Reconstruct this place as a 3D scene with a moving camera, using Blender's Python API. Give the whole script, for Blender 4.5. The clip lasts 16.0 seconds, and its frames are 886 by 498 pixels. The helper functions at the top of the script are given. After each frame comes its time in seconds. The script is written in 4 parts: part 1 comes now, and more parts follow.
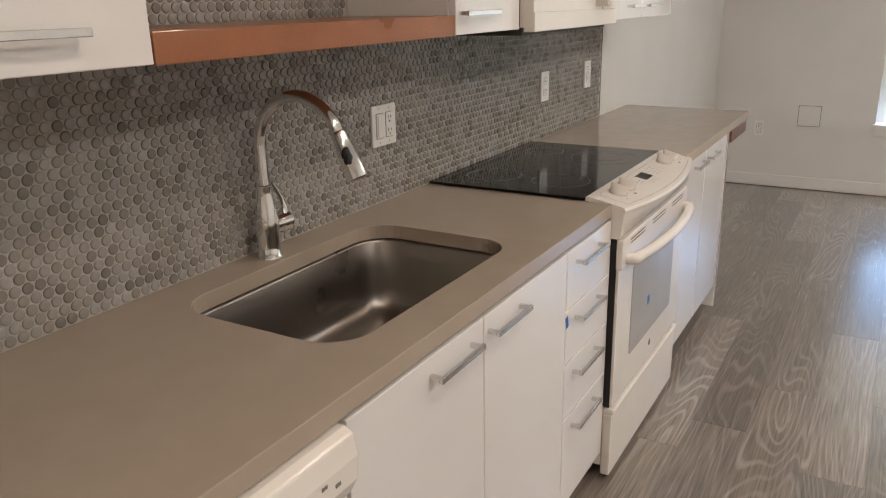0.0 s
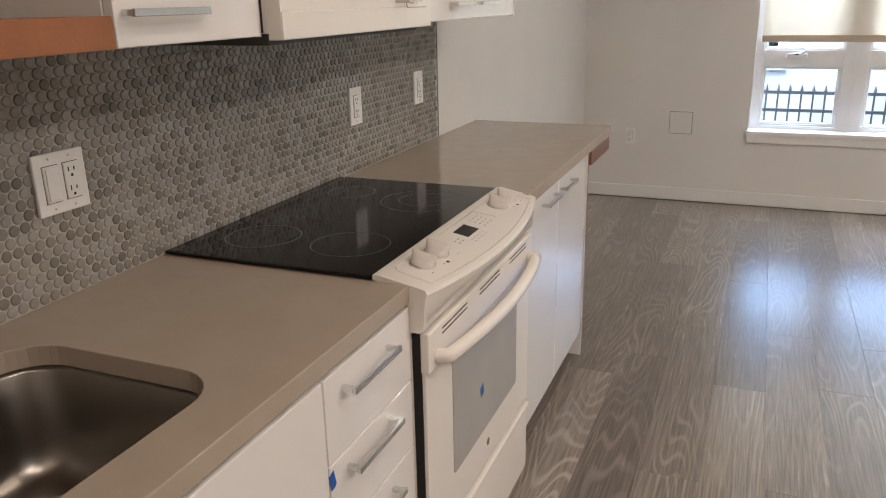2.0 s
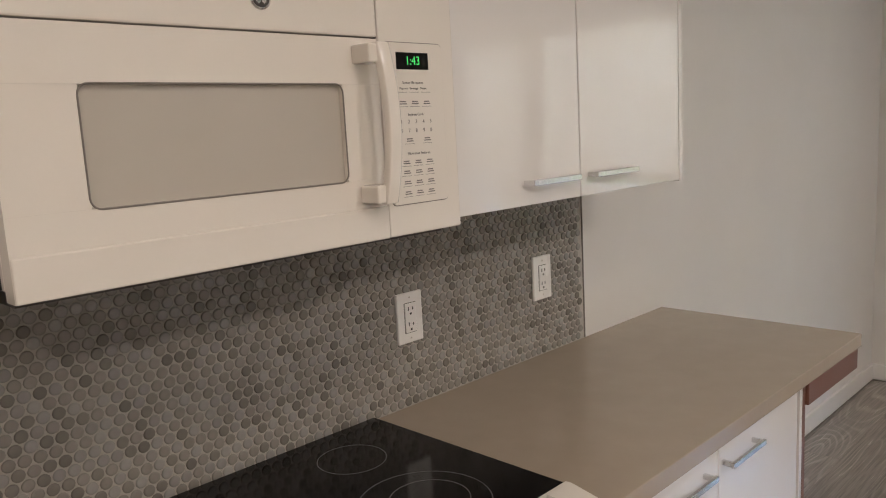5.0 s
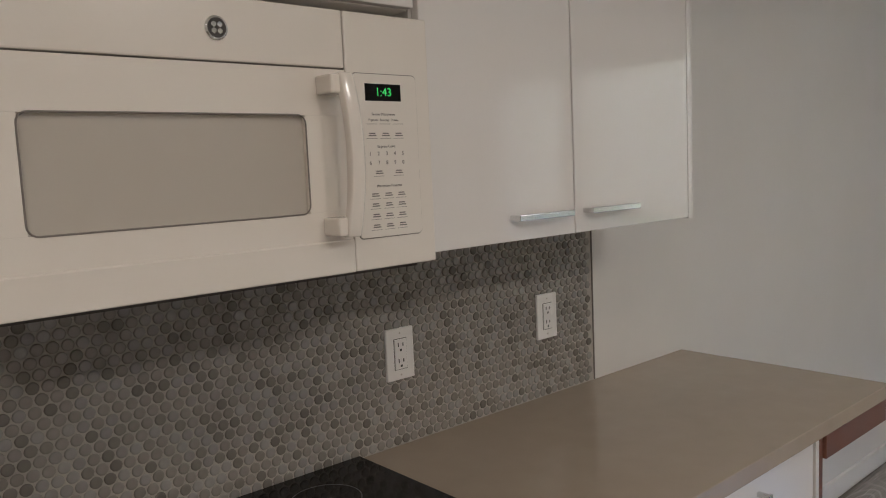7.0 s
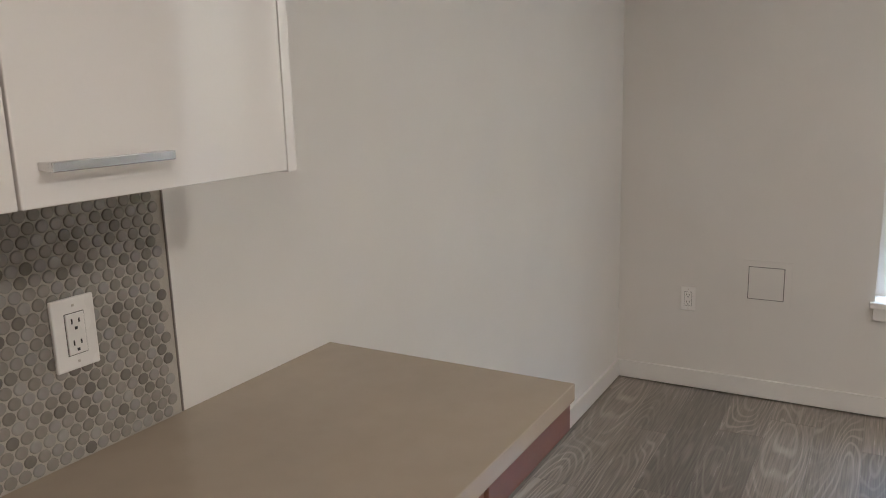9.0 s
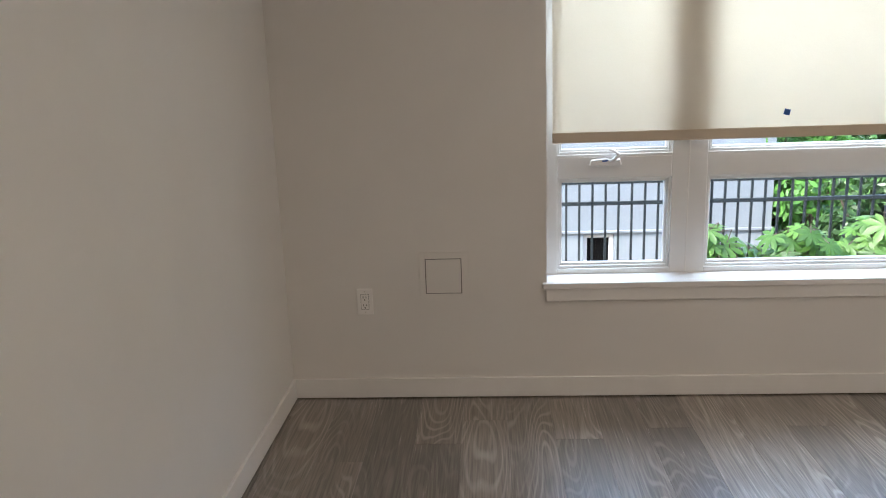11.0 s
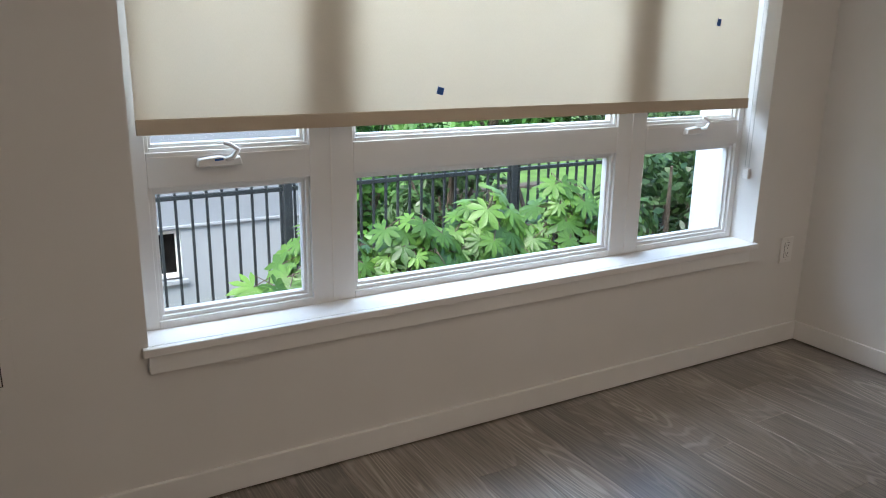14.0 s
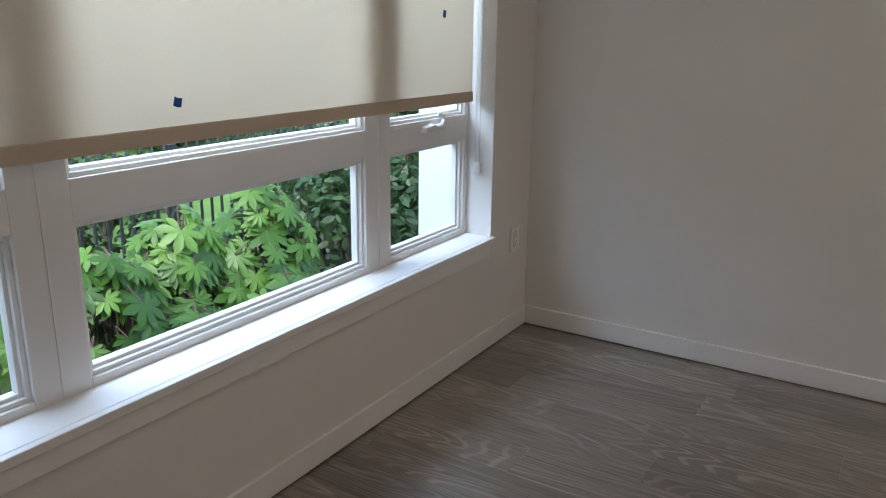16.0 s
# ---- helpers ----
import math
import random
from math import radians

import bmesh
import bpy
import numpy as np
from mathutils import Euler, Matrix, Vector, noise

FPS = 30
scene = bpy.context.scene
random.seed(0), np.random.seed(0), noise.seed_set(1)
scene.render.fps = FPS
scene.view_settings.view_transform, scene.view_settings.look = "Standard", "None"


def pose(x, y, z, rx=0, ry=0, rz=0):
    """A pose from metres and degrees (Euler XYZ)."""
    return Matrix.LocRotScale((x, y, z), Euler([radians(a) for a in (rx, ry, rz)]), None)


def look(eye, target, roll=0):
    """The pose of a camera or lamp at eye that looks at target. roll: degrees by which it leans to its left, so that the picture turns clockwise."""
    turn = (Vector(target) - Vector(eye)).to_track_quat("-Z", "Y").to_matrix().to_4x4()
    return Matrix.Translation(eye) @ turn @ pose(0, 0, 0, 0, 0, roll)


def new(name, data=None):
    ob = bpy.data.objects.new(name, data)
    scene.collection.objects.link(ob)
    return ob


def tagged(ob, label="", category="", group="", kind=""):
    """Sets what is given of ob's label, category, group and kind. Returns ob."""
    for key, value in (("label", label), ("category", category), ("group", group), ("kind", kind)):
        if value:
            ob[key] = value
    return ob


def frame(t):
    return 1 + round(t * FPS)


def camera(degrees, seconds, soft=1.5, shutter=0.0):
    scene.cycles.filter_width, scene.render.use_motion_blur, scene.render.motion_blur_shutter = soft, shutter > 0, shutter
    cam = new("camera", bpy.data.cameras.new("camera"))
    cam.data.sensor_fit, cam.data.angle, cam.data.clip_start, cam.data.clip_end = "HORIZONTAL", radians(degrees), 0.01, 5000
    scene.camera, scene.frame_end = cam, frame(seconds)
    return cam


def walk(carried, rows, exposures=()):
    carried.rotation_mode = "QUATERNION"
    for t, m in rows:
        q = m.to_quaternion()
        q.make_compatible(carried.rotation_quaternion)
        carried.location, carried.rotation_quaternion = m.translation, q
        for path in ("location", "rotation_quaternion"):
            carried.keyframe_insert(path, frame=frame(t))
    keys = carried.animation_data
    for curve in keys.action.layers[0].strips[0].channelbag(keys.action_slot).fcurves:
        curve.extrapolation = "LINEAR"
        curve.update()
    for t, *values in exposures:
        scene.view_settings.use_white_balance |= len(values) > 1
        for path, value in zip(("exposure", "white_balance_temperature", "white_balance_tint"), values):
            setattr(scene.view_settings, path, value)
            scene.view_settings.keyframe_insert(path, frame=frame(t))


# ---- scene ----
cam = camera(59.8, 16.0, soft=1.1)
PATH = [
    (0, (0.663, 2.478, 1.45), (-0.302, 4.119, 0.837), -1.2),
    (0.5, (0.615, 2.629, 1.435), (-0.265, 4.316, 0.82), -2.2),
    (1, (0.66, 2.831, 1.434), (-0.185, 4.535, 0.817), -2.0),
    (1.5, (0.668, 3.016, 1.425), (-0.099, 4.756, 0.805), -1.2),
    (2, (0.619, 3.236, 1.431), (-0.107, 4.994, 0.814), -1.2),
    (2.5, (0.603, 3.461, 1.414), (-0.13, 5.217, 0.798), -1.6),
    (3, (0.647, 3.687, 1.436), (-0.181, 5.399, 0.816), -1.6),
    (3.5, (0.651, 3.858, 1.449), (-0.321, 5.497, 0.84), -1.8),
    (4, (0.632, 4.029, 1.481), (-0.523, 5.581, 0.972), -2.7),
    (4.5, (0.644, 4.171, 1.513), (-0.677, 5.616, 1.108), -3.4),
    (4.7, (0.667, 4.224, 1.525), (-0.692, 5.646, 1.161), -3.3),
    (6.8, (0.772, 4.362, 1.539), (-0.736, 5.669, 1.413), -2.4),
    (7, (0.769, 4.395, 1.518), (-0.732, 5.701, 1.311), -2.6),
    (7.5, (0.709, 4.546, 1.477), (-0.691, 5.933, 1.135), -2.2),
    (8, (0.633, 4.757, 1.478), (-0.606, 6.284, 1.114), -1.5),
    (8.5, (0.572, 4.956, 1.471), (-0.523, 6.583, 1.08), -1.6),
    (9, (0.547, 5.177, 1.488), (-0.432, 6.873, 1.084), -1.6),
    (9.5, (0.512, 5.329, 1.473), (-0.246, 7.129, 1.041), -1.0),
    (11.8, (0.253, 5.931, 1.416), (0.426, 7.868, 0.947), -1.4),
    (12, (0.251, 5.99, 1.402), (0.498, 7.917, 0.927), -0.9),
    (12.5, (0.229, 6.168, 1.395), (0.664, 8.059, 0.912), -1.5),
    (13, (0.226, 6.359, 1.375), (0.811, 8.203, 0.869), -1.5),
    (13.5, (0.262, 6.562, 1.397), (1.028, 8.332, 0.868), -0.5),
    (14, (0.25, 6.754, 1.389), (1.221, 8.42, 0.859), 0.9),
    (14.5, (0.212, 6.964, 1.399), (1.409, 8.48, 0.88), -1.1),
    (15, (0.189, 7.102, 1.398), (1.548, 8.469, 0.865), -0.8),
    (15.5, (0.212, 7.262, 1.399), (1.739, 8.435, 0.858), -0.1),
    (16, (0.2, 7.386, 1.406), (1.839, 8.392, 0.858), 0.8),
]
walk(cam, [(t, look(eye, target, roll)) for t, eye, target, roll in PATH],
     exposures=[(0, 3.35, 5750, 9), (0.5, 3.2, 5750, 9), (2, 3.25, 5850, 11), (3.5, 3.05, 6250, 14), (4.7, 3.1, 5950, 11), (7, 2.68, 5650, 8), (7.5, 3.15, 5650, 8), (8.5, 3.2, 5700, 8), (9.5, 2.9, 5800, 8), (12, 2.4, 6150, 10), (12.5, 2.2, 6100, 10), (13.5, 2.2, 6100, 10), (14, 2.25, 6050, 9), (15, 1.9, 5850, 8), (16, 2.0, 5900, 10)])

# ---- world, sun, lamps ----
world = bpy.data.worlds.new("world")
scene.world = world
world.use_nodes = True
wn = world.node_tree
sky = wn.nodes.new("ShaderNodeTexSky")
sky.sky_type, sky.sun_disc = "NISHITA", False
sky.sun_elevation, sky.sun_rotation = radians(50), radians(231)
sky.dust_density, sky.air_density = 3.0, 1.0
wn.nodes["Background"].inputs["Strength"].default_value = 0.15
wn.links.new(sky.outputs[0], wn.nodes["Background"].inputs["Color"])

sun = new("sun", bpy.data.lights.new("sun", "SUN"))
sun.data.energy, sun.data.angle, sun.data.color = 1.0, radians(25), (1.0, 0.97, 0.92)
sun.matrix_world = look((0, 0, 0), (0.75, 0.6, -1.15))

# ceiling lamps out of view; the last three only lift the room's brightness
LAMP_SPOTS = ((0.98, 1.6, 0.70), (0.98, 3.2, 0.84), (0.98, 4.8, 0.74), (2.4, 3.4, 3.1), (2.2, 5.7, 3.2), (1.5, 7.6, 1.1))   # x, y, watts
KITCHEN_COLOUR, ROOM_COLOUR = (1.0, 0.78, 0.58), (1.0, 0.84, 0.69)
CEIL = 2.6

# daylight that falls through the blind: a lamp in the upper part of the window's opening, outside the glass
day = new("window_daylight", bpy.data.lights.new("window_daylight", "AREA"))
day.data.shape, day.data.size, day.data.size_y = "RECTANGLE", 2.5, 1.0
day.data.energy, day.data.color = 1.3, (0.90, 0.93, 1.0)
day.matrix_world = Matrix.Translation((1.84, 9.19, 1.70)) @ pose(0, 0, 0, -90, 0, 0)

# unseen added lamp: steep skylight through the lower panes on sill and floor
sky_in = new("added_sky_lamp", bpy.data.lights.new("added_sky_lamp", "AREA"))
sky_in.data.shape, sky_in.data.size, sky_in.data.size_y = "RECTANGLE", 2.5, 0.9
sky_in.data.energy, sky_in.data.color = 13.0, (0.74, 0.86, 1.0)
sky_in.matrix_world = Matrix.Translation((1.84, 9.75, 1.95)) @ pose(0, 0, 0, -58, 0, 0)

# ---- materials ----


def shader(name):
    m = bpy.data.materials.new(name)
    m.use_nodes = True
    return m, m.node_tree.nodes, m.node_tree.links, m.node_tree.nodes["Principled BSDF"]


def mat(name, col, rough=0.5, metal=0.0, var=0.06, scale=6.0, bump=0.0, bscale=200.0, coat=0.0, rvar=0.06, ior=1.45):
    """A plain surface with soft blotches, fine grain, uneven gloss and relief."""
    m, n, l, p = shader(name)
    tc = n.new("ShaderNodeTexCoord")
    big, fine = n.new("ShaderNodeTexNoise"), n.new("ShaderNodeTexNoise")
    big.inputs["Scale"].default_value, big.inputs["Detail"].default_value = scale, 4
    fine.inputs["Scale"].default_value, fine.inputs["Detail"].default_value = bscale, 3
    for t in (big, fine):
        l.new(tc.outputs["Object"], t.inputs["Vector"])
    add = n.new("ShaderNodeMath")
    add.operation = "MULTIPLY_ADD"
    l.new(fine.outputs["Fac"], add.inputs[0])
    add.inputs[1].default_value = 0.4
    l.new(big.outputs["Fac"], add.inputs[2])
    r = n.new("ShaderNodeMapRange")
    r.inputs[1].default_value, r.inputs[2].default_value = 0.45, 0.95
    r.inputs[3].default_value, r.inputs[4].default_value = 1 - var, 1 + var
    l.new(add.outputs[0], r.inputs[0])
    mul = n.new("ShaderNodeVectorMath")
    mul.operation = "SCALE"
    mul.inputs[0].default_value = col
    l.new(r.outputs[0], mul.inputs["Scale"])
    l.new(mul.outputs[0], p.inputs["Base Color"])
    rr = n.new("ShaderNodeMapRange")
    rr.inputs[1].default_value, rr.inputs[2].default_value = 0.3, 0.7
    rr.inputs[3].default_value, rr.inputs[4].default_value = max(0.01, rough - rvar * rough), rough + rvar
    l.new(big.outputs["Fac"], rr.inputs[0])
    l.new(rr.outputs[0], p.inputs["Roughness"])
    p.inputs["Metallic"].default_value, p.inputs["IOR"].default_value = metal, ior
    p.inputs["Coat Weight"].default_value, p.inputs["Coat Roughness"].default_value = coat, 0.06
    if bump:
        b = n.new("ShaderNodeBump")
        b.inputs["Strength"].default_value, b.inputs["Distance"].default_value = bump, 0.002
        l.new(fine.outputs["Fac"], b.inputs["Height"])
        l.new(b.outputs[0], p.inputs["Normal"])
    return m


def glow(name, col, strength):
    m, n, l, p = shader(name)
    p.inputs["Base Color"].default_value = (*col, 1)
    p.inputs["Emission Color"].default_value, p.inputs["Emission Strength"].default_value = (*col, 1), strength
    return m


def glass_mat():
    m, n, l, p = shader("window_glass")
    p.inputs["Base Color"].default_value = (0.98, 1, 0.99, 1)
    p.inputs["Transmission Weight"].default_value, p.inputs["Roughness"].default_value, p.inputs["IOR"].default_value = 1, 0.0, 1.15
    return m


def wood_floor():
    """Grey-brown oak boards: contour rings, fibre streaks, a tone for each board."""
    m, n, l, p = shader("grey_oak")
    tc, info = n.new("ShaderNodeTexCoord"), n.new("ShaderNodeObjectInfo")
    shift = n.new("ShaderNodeVectorMath")
    shift.operation = "MULTIPLY_ADD"
    rnd = n.new("ShaderNodeCombineXYZ")
    for i, k in enumerate((17.0, 31.0, 9.0)):
        q = n.new("ShaderNodeMath")
        q.operation, q.inputs[1].default_value = "MULTIPLY", k
        l.new(info.outputs["Random"], q.inputs[0])
        l.new(q.outputs[0], rnd.inputs[i])
    l.new(tc.outputs["Object"], shift.inputs[0])
    shift.inputs[1].default_value = (1, 1, 1)
    l.new(rnd.outputs[0], shift.inputs[2])

    def stretched(sx, sy, detail, rough=0.5):
        v = n.new("ShaderNodeVectorMath")
        v.operation, v.inputs[1].default_value = "MULTIPLY", (sx, sy, 1)
        l.new(shift.outputs[0], v.inputs[0])
        t = n.new("ShaderNodeTexNoise")
        t.inputs["Scale"].default_value, t.inputs["Detail"].default_value, t.inputs["Roughness"].default_value = 1, detail, rough
        l.new(v.outputs[0], t.inputs["Vector"])
        return t.outputs["Fac"]
    field, fibre, blot = stretched(6.5, 0.9, 1.0, 0.3), stretched(170, 5, 4), stretched(5, 1.5, 3)
    ring = n.new("ShaderNodeMath")
    ring.operation, ring.inputs[1].default_value = "MULTIPLY", 135
    l.new(field, ring.inputs[0])
    wob = n.new("ShaderNodeMath")
    wob.operation, wob.inputs[1].default_value = "MULTIPLY_ADD", 0.7
    l.new(fibre, wob.inputs[0])
    l.new(ring.outputs[0], wob.inputs[2])
    s = n.new("ShaderNodeMath")
    s.operation = "SINE"
    l.new(wob.outputs[0], s.inputs[0])
    up = n.new("ShaderNodeMapRange")
    up.inputs[1].default_value, up.inputs[2].default_value = 0.25, 1.0
    up.inputs[4].default_value = 0.58
    l.new(s.outputs[0], up.inputs[0])
    # rings fade in and out over the board
    fade = n.new("ShaderNodeMapRange")
    fade.inputs[1].default_value, fade.inputs[2].default_value = 0.38, 0.62
    l.new(blot, fade.inputs[0])
    amt = n.new("ShaderNodeMath")
    amt.operation = "MULTIPLY"
    l.new(up.outputs[0], amt.inputs[0])
    l.new(fade.outputs[0], amt.inputs[1])
    ramp = n.new("ShaderNodeValToRGB")
    ramp.color_ramp.elements[0].position, ramp.color_ramp.elements[0].color = 0.32, (0.100, 0.082, 0.067, 1)
    ramp.color_ramp.elements[1].position, ramp.color_ramp.elements[1].color = 0.68, (0.235, 0.195, 0.161, 1)
    l.new(fibre, ramp.inputs[0])
    mix = n.new("ShaderNodeMix")
    mix.data_type = "RGBA"
    l.new(amt.outputs[0], mix.inputs["Factor"])
    l.new(ramp.outputs[0], mix.inputs["A"])
    mix.inputs["B"].default_value = (0.40, 0.35, 0.30, 1)
    tone = n.new("ShaderNodeMapRange")
    tone.inputs[3].default_value, tone.inputs[4].default_value = 0.66, 1.28
    l.new(info.outputs["Random"], tone.inputs[0])
    fin = n.new("ShaderNodeVectorMath")
    fin.operation = "SCALE"
    l.new(mix.outputs["Result"], fin.inputs[0])
    l.new(tone.outputs[0], fin.inputs["Scale"])
    l.new(fin.outputs[0], p.inputs["Base Color"])
    rr = n.new("ShaderNodeMapRange")
    rr.inputs[3].default_value, rr.inputs[4].default_value = 0.19, 0.31
    l.new(fibre, rr.inputs[0])
    l.new(rr.outputs[0], p.inputs["Roughness"])
    b = n.new("ShaderNodeBump")
    p.inputs["Coat Weight"].default_value, p.inputs["Coat Roughness"].default_value = 1.0, 0.30
    p.inputs["Coat IOR"].default_value = 1.65
    b.inputs["Strength"].default_value, b.inputs["Distance"].default_value = 0.12, 0.001
    l.new(fibre, b.inputs["Height"])
    l.new(b.outputs[0], p.inputs["Normal"])
    return m


def tile_mat():
    """Glazed grey-taupe penny tile: a tone for each round."""
    m, n, l, p = shader("penny_tile")
    info, geo = n.new("ShaderNodeObjectInfo"), n.new("ShaderNodeNewGeometry")
    a = n.new("ShaderNodeMath")
    a.operation = "ADD"
    l.new(info.outputs["Random"], a.inputs[0])
    l.new(geo.outputs["Random Per Island"], a.inputs[1])
    fr = n.new("ShaderNodeMath")
    fr.operation = "FRACT"
    l.new(a.outputs[0], fr.inputs[0])
    ramp = n.new("ShaderNodeValToRGB")
    e = ramp.color_ramp.elements
    e[0].position, e[0].color = 0.0, (0.17, 0.155, 0.137, 1)
    e[1].position, e[1].color = 1.0, (0.36, 0.35, 0.325, 1)
    for pos, c in ((0.16, (0.215, 0.197, 0.175, 1)), (0.30, (0.262, 0.245, 0.218, 1)), (0.62, (0.30, 0.284, 0.255, 1)), (0.8, (0.295, 0.287, 0.272, 1))):
        x = e.new(pos)
        x.color = c
    l.new(fr.outputs[0], ramp.inputs[0])
    tc, no = n.new("ShaderNodeTexCoord"), n.new("ShaderNodeTexNoise")
    no.inputs["Scale"].default_value, no.inputs["Detail"].default_value = 60, 3
    l.new(tc.outputs["Object"], no.inputs["Vector"])
    r = n.new("ShaderNodeMapRange")
    r.inputs[3].default_value, r.inputs[4].default_value = 0.82, 1.15
    l.new(no.outputs["Fac"], r.inputs[0])
    sc = n.new("ShaderNodeVectorMath")
    sc.operation = "SCALE"
    l.new(ramp.outputs[0], sc.inputs[0])
    l.new(r.outputs[0], sc.inputs["Scale"])
    l.new(sc.outputs[0], p.inputs["Base Color"])
    rr = n.new("ShaderNodeMapRange")
    rr.inputs[3].default_value, rr.inputs[4].default_value = 0.10, 0.24
    l.new(no.outputs["Fac"], rr.inputs[0])
    l.new(rr.outputs[0], p.inputs["Roughness"])
    return m


def leaf_mat(name, dark, light):
    m, n, l, p = shader(name)
    info, geo = n.new("ShaderNodeObjectInfo"), n.new("ShaderNodeNewGeometry")
    a = n.new("ShaderNodeMath")
    a.operation = "ADD"
    l.new(info.outputs["Random"], a.inputs[0])
    l.new(geo.outputs["Random Per Island"], a.inputs[1])
    fr = n.new("ShaderNodeMath")
    fr.operation = "FRACT"
    l.new(a.outputs[0], fr.inputs[0])
    ramp = n.new("ShaderNodeValToRGB")
    ramp.color_ramp.elements[0].color, ramp.color_ramp.elements[1].color = (*dark, 1), (*light, 1)
    l.new(fr.outputs[0], ramp.inputs[0])
    l.new(ramp.outputs[0], p.inputs["Base Color"])
    p.inputs["Roughness"].default_value = 0.38
    tr = n.new("ShaderNodeBsdfTranslucent")
    l.new(ramp.outputs[0], tr.inputs["Color"])
    mx = n.new("ShaderNodeMixShader")
    mx.inputs[0].default_value = 0.3
    l.new(p.outputs[0], mx.inputs[1])
    l.new(tr.outputs[0], mx.inputs[2])
    l.new(mx.outputs[0], n["Material Output"].inputs["Surface"])
    return m


def fabric_mat(name, col, through_light):
    m, n, l, p = shader(name)
    tc, w1, w2 = n.new("ShaderNodeTexCoord"), n.new("ShaderNodeTexNoise"), n.new("ShaderNodeTexNoise")
    v = n.new("ShaderNodeVectorMath")
    v.operation, v.inputs[1].default_value = "MULTIPLY", (900, 1, 120)
    l.new(tc.outputs["Object"], v.inputs[0])
    l.new(v.outputs[0], w1.inputs["Vector"])
    w1.inputs["Scale"].default_value, w2.inputs["Scale"].default_value = 1, 2.5
    l.new(tc.outputs["Object"], w2.inputs["Vector"])
    add = n.new("ShaderNodeMath")
    add.operation = "ADD"
    l.new(w1.outputs["Fac"], add.inputs[0])
    l.new(w2.outputs["Fac"], add.inputs[1])
    r = n.new("ShaderNodeMapRange")
    r.inputs[1].default_value, r.inputs[2].default_value, r.inputs[3].default_value, r.inputs[4].default_value = 0.6, 1.4, 0.95, 1.05
    l.new(add.outputs[0], r.inputs[0])
    sc = n.new("ShaderNodeVectorMath")
    sc.operation, sc.inputs[0].default_value = "SCALE", col
    l.new(r.outputs[0], sc.inputs["Scale"])
    l.new(sc.outputs[0], p.inputs["Base Color"])
    p.inputs["Roughness"].default_value = 0.85
    tr = n.new("ShaderNodeBsdfTranslucent")
    l.new(sc.outputs[0], tr.inputs["Color"])
    mx = n.new("ShaderNodeMixShader")
    mx.inputs[0].default_value = through_light
    l.new(p.outputs[0], mx.inputs[1])
    l.new(tr.outputs[0], mx.inputs[2])
    l.new(mx.outputs[0], n["Material Output"].inputs["Surface"])
    return m


WALL = mat("wall_paint", (0.765, 0.74, 0.703), 0.55, var=0.025, scale=3, bump=0.12, bscale=350)
CEILM = mat("ceiling_paint", (0.82, 0.81, 0.79), 0.8, var=0.02, bump=0.1)
TRIM = mat("trim_paint", (0.82, 0.80, 0.77), 0.3, var=0.02, scale=10, bump=0.03)
LACQ = mat("white_lacquer", (0.80, 0.775, 0.75), 0.05, var=0.012, scale=4, coat=0.6, rvar=0.02)
CARC = mat("white_melamine", (0.76, 0.74, 0.70), 0.4, var=0.02)
QUARTZ = mat("taupe_quartz", (0.40, 0.335, 0.265), 0.10, var=0.035, scale=14, bscale=600)
STEEL = mat("brushed_steel", (0.34, 0.315, 0.285), 0.28, 1.0, var=0.08, scale=5, bump=0.05, bscale=500)
CHROME = mat("chrome", (0.82, 0.82, 0.82), 0.06, 1.0, var=0.02)
NICKEL = mat("satin_chrome", (0.70, 0.70, 0.70), 0.18, 1.0, var=0.03)
BLACKGLASS = mat("black_glass", (0.005, 0.005, 0.005), 0.07, var=0.1, ior=1.36)
ENAMEL = mat("white_enamel", (0.80, 0.755, 0.69), 0.16, var=0.012, coat=0.25)
KNOBM = mat("cream_plastic", (0.60, 0.555, 0.50), 0.14, var=0.03)
GREYPRINT = mat("grey_print", (0.16, 0.15, 0.14), 0.5)
RINGPRINT = mat("pale_print", (0.13, 0.125, 0.12), 0.4)
OVENGLASS = mat("grey_oven_glass", (0.40, 0.38, 0.36), 0.06, var=0.05)
MESHGLASS = mat("screened_glass", (0.50, 0.465, 0.41), 0.3, var=0.02, bump=0.03, bscale=900)
DARK = mat("black_plastic", (0.02, 0.02, 0.02), 0.4)
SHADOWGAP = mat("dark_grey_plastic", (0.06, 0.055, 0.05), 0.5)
GASKET = mat("grey_gasket", (0.22, 0.20, 0.18), 0.5)
RED = mat("red_lens", (0.10, 0.015, 0.01), 0.2)
BROWN = mat("cherry_wood", (0.30, 0.115, 0.045), 0.28, var=0.16, scale=9, bump=0.03, bscale=120, coat=0.2)
BROWN2 = mat("red_brown_laminate", (0.17, 0.075, 0.05), 0.4, var=0.12, scale=9)
PLATE = mat("white_plastic", (0.85, 0.83, 0.80), 0.28, var=0.015)
GROUT = mat("grey_grout", (0.42, 0.385, 0.34), 0.85, var=0.1, scale=30, bump=0.4, bscale=500)
TILE = tile_mat()
OAK = wood_floor()
VINYL = mat("white_vinyl", (0.80, 0.79, 0.77), 0.3, var=0.02)
GLASS = glass_mat()
BLIND = fabric_mat("cream_screen_fabric", (0.82, 0.765, 0.67), 0.38)
HEM = fabric_mat("hem_fabric", (0.60, 0.50, 0.38), 0.12)
TAPE = mat("blue_tape", (0.02, 0.10, 0.38), 0.6, var=0.12, scale=60)
IRON = mat("black_iron", (0.02, 0.025, 0.028), 0.4, var=0.2, scale=20)
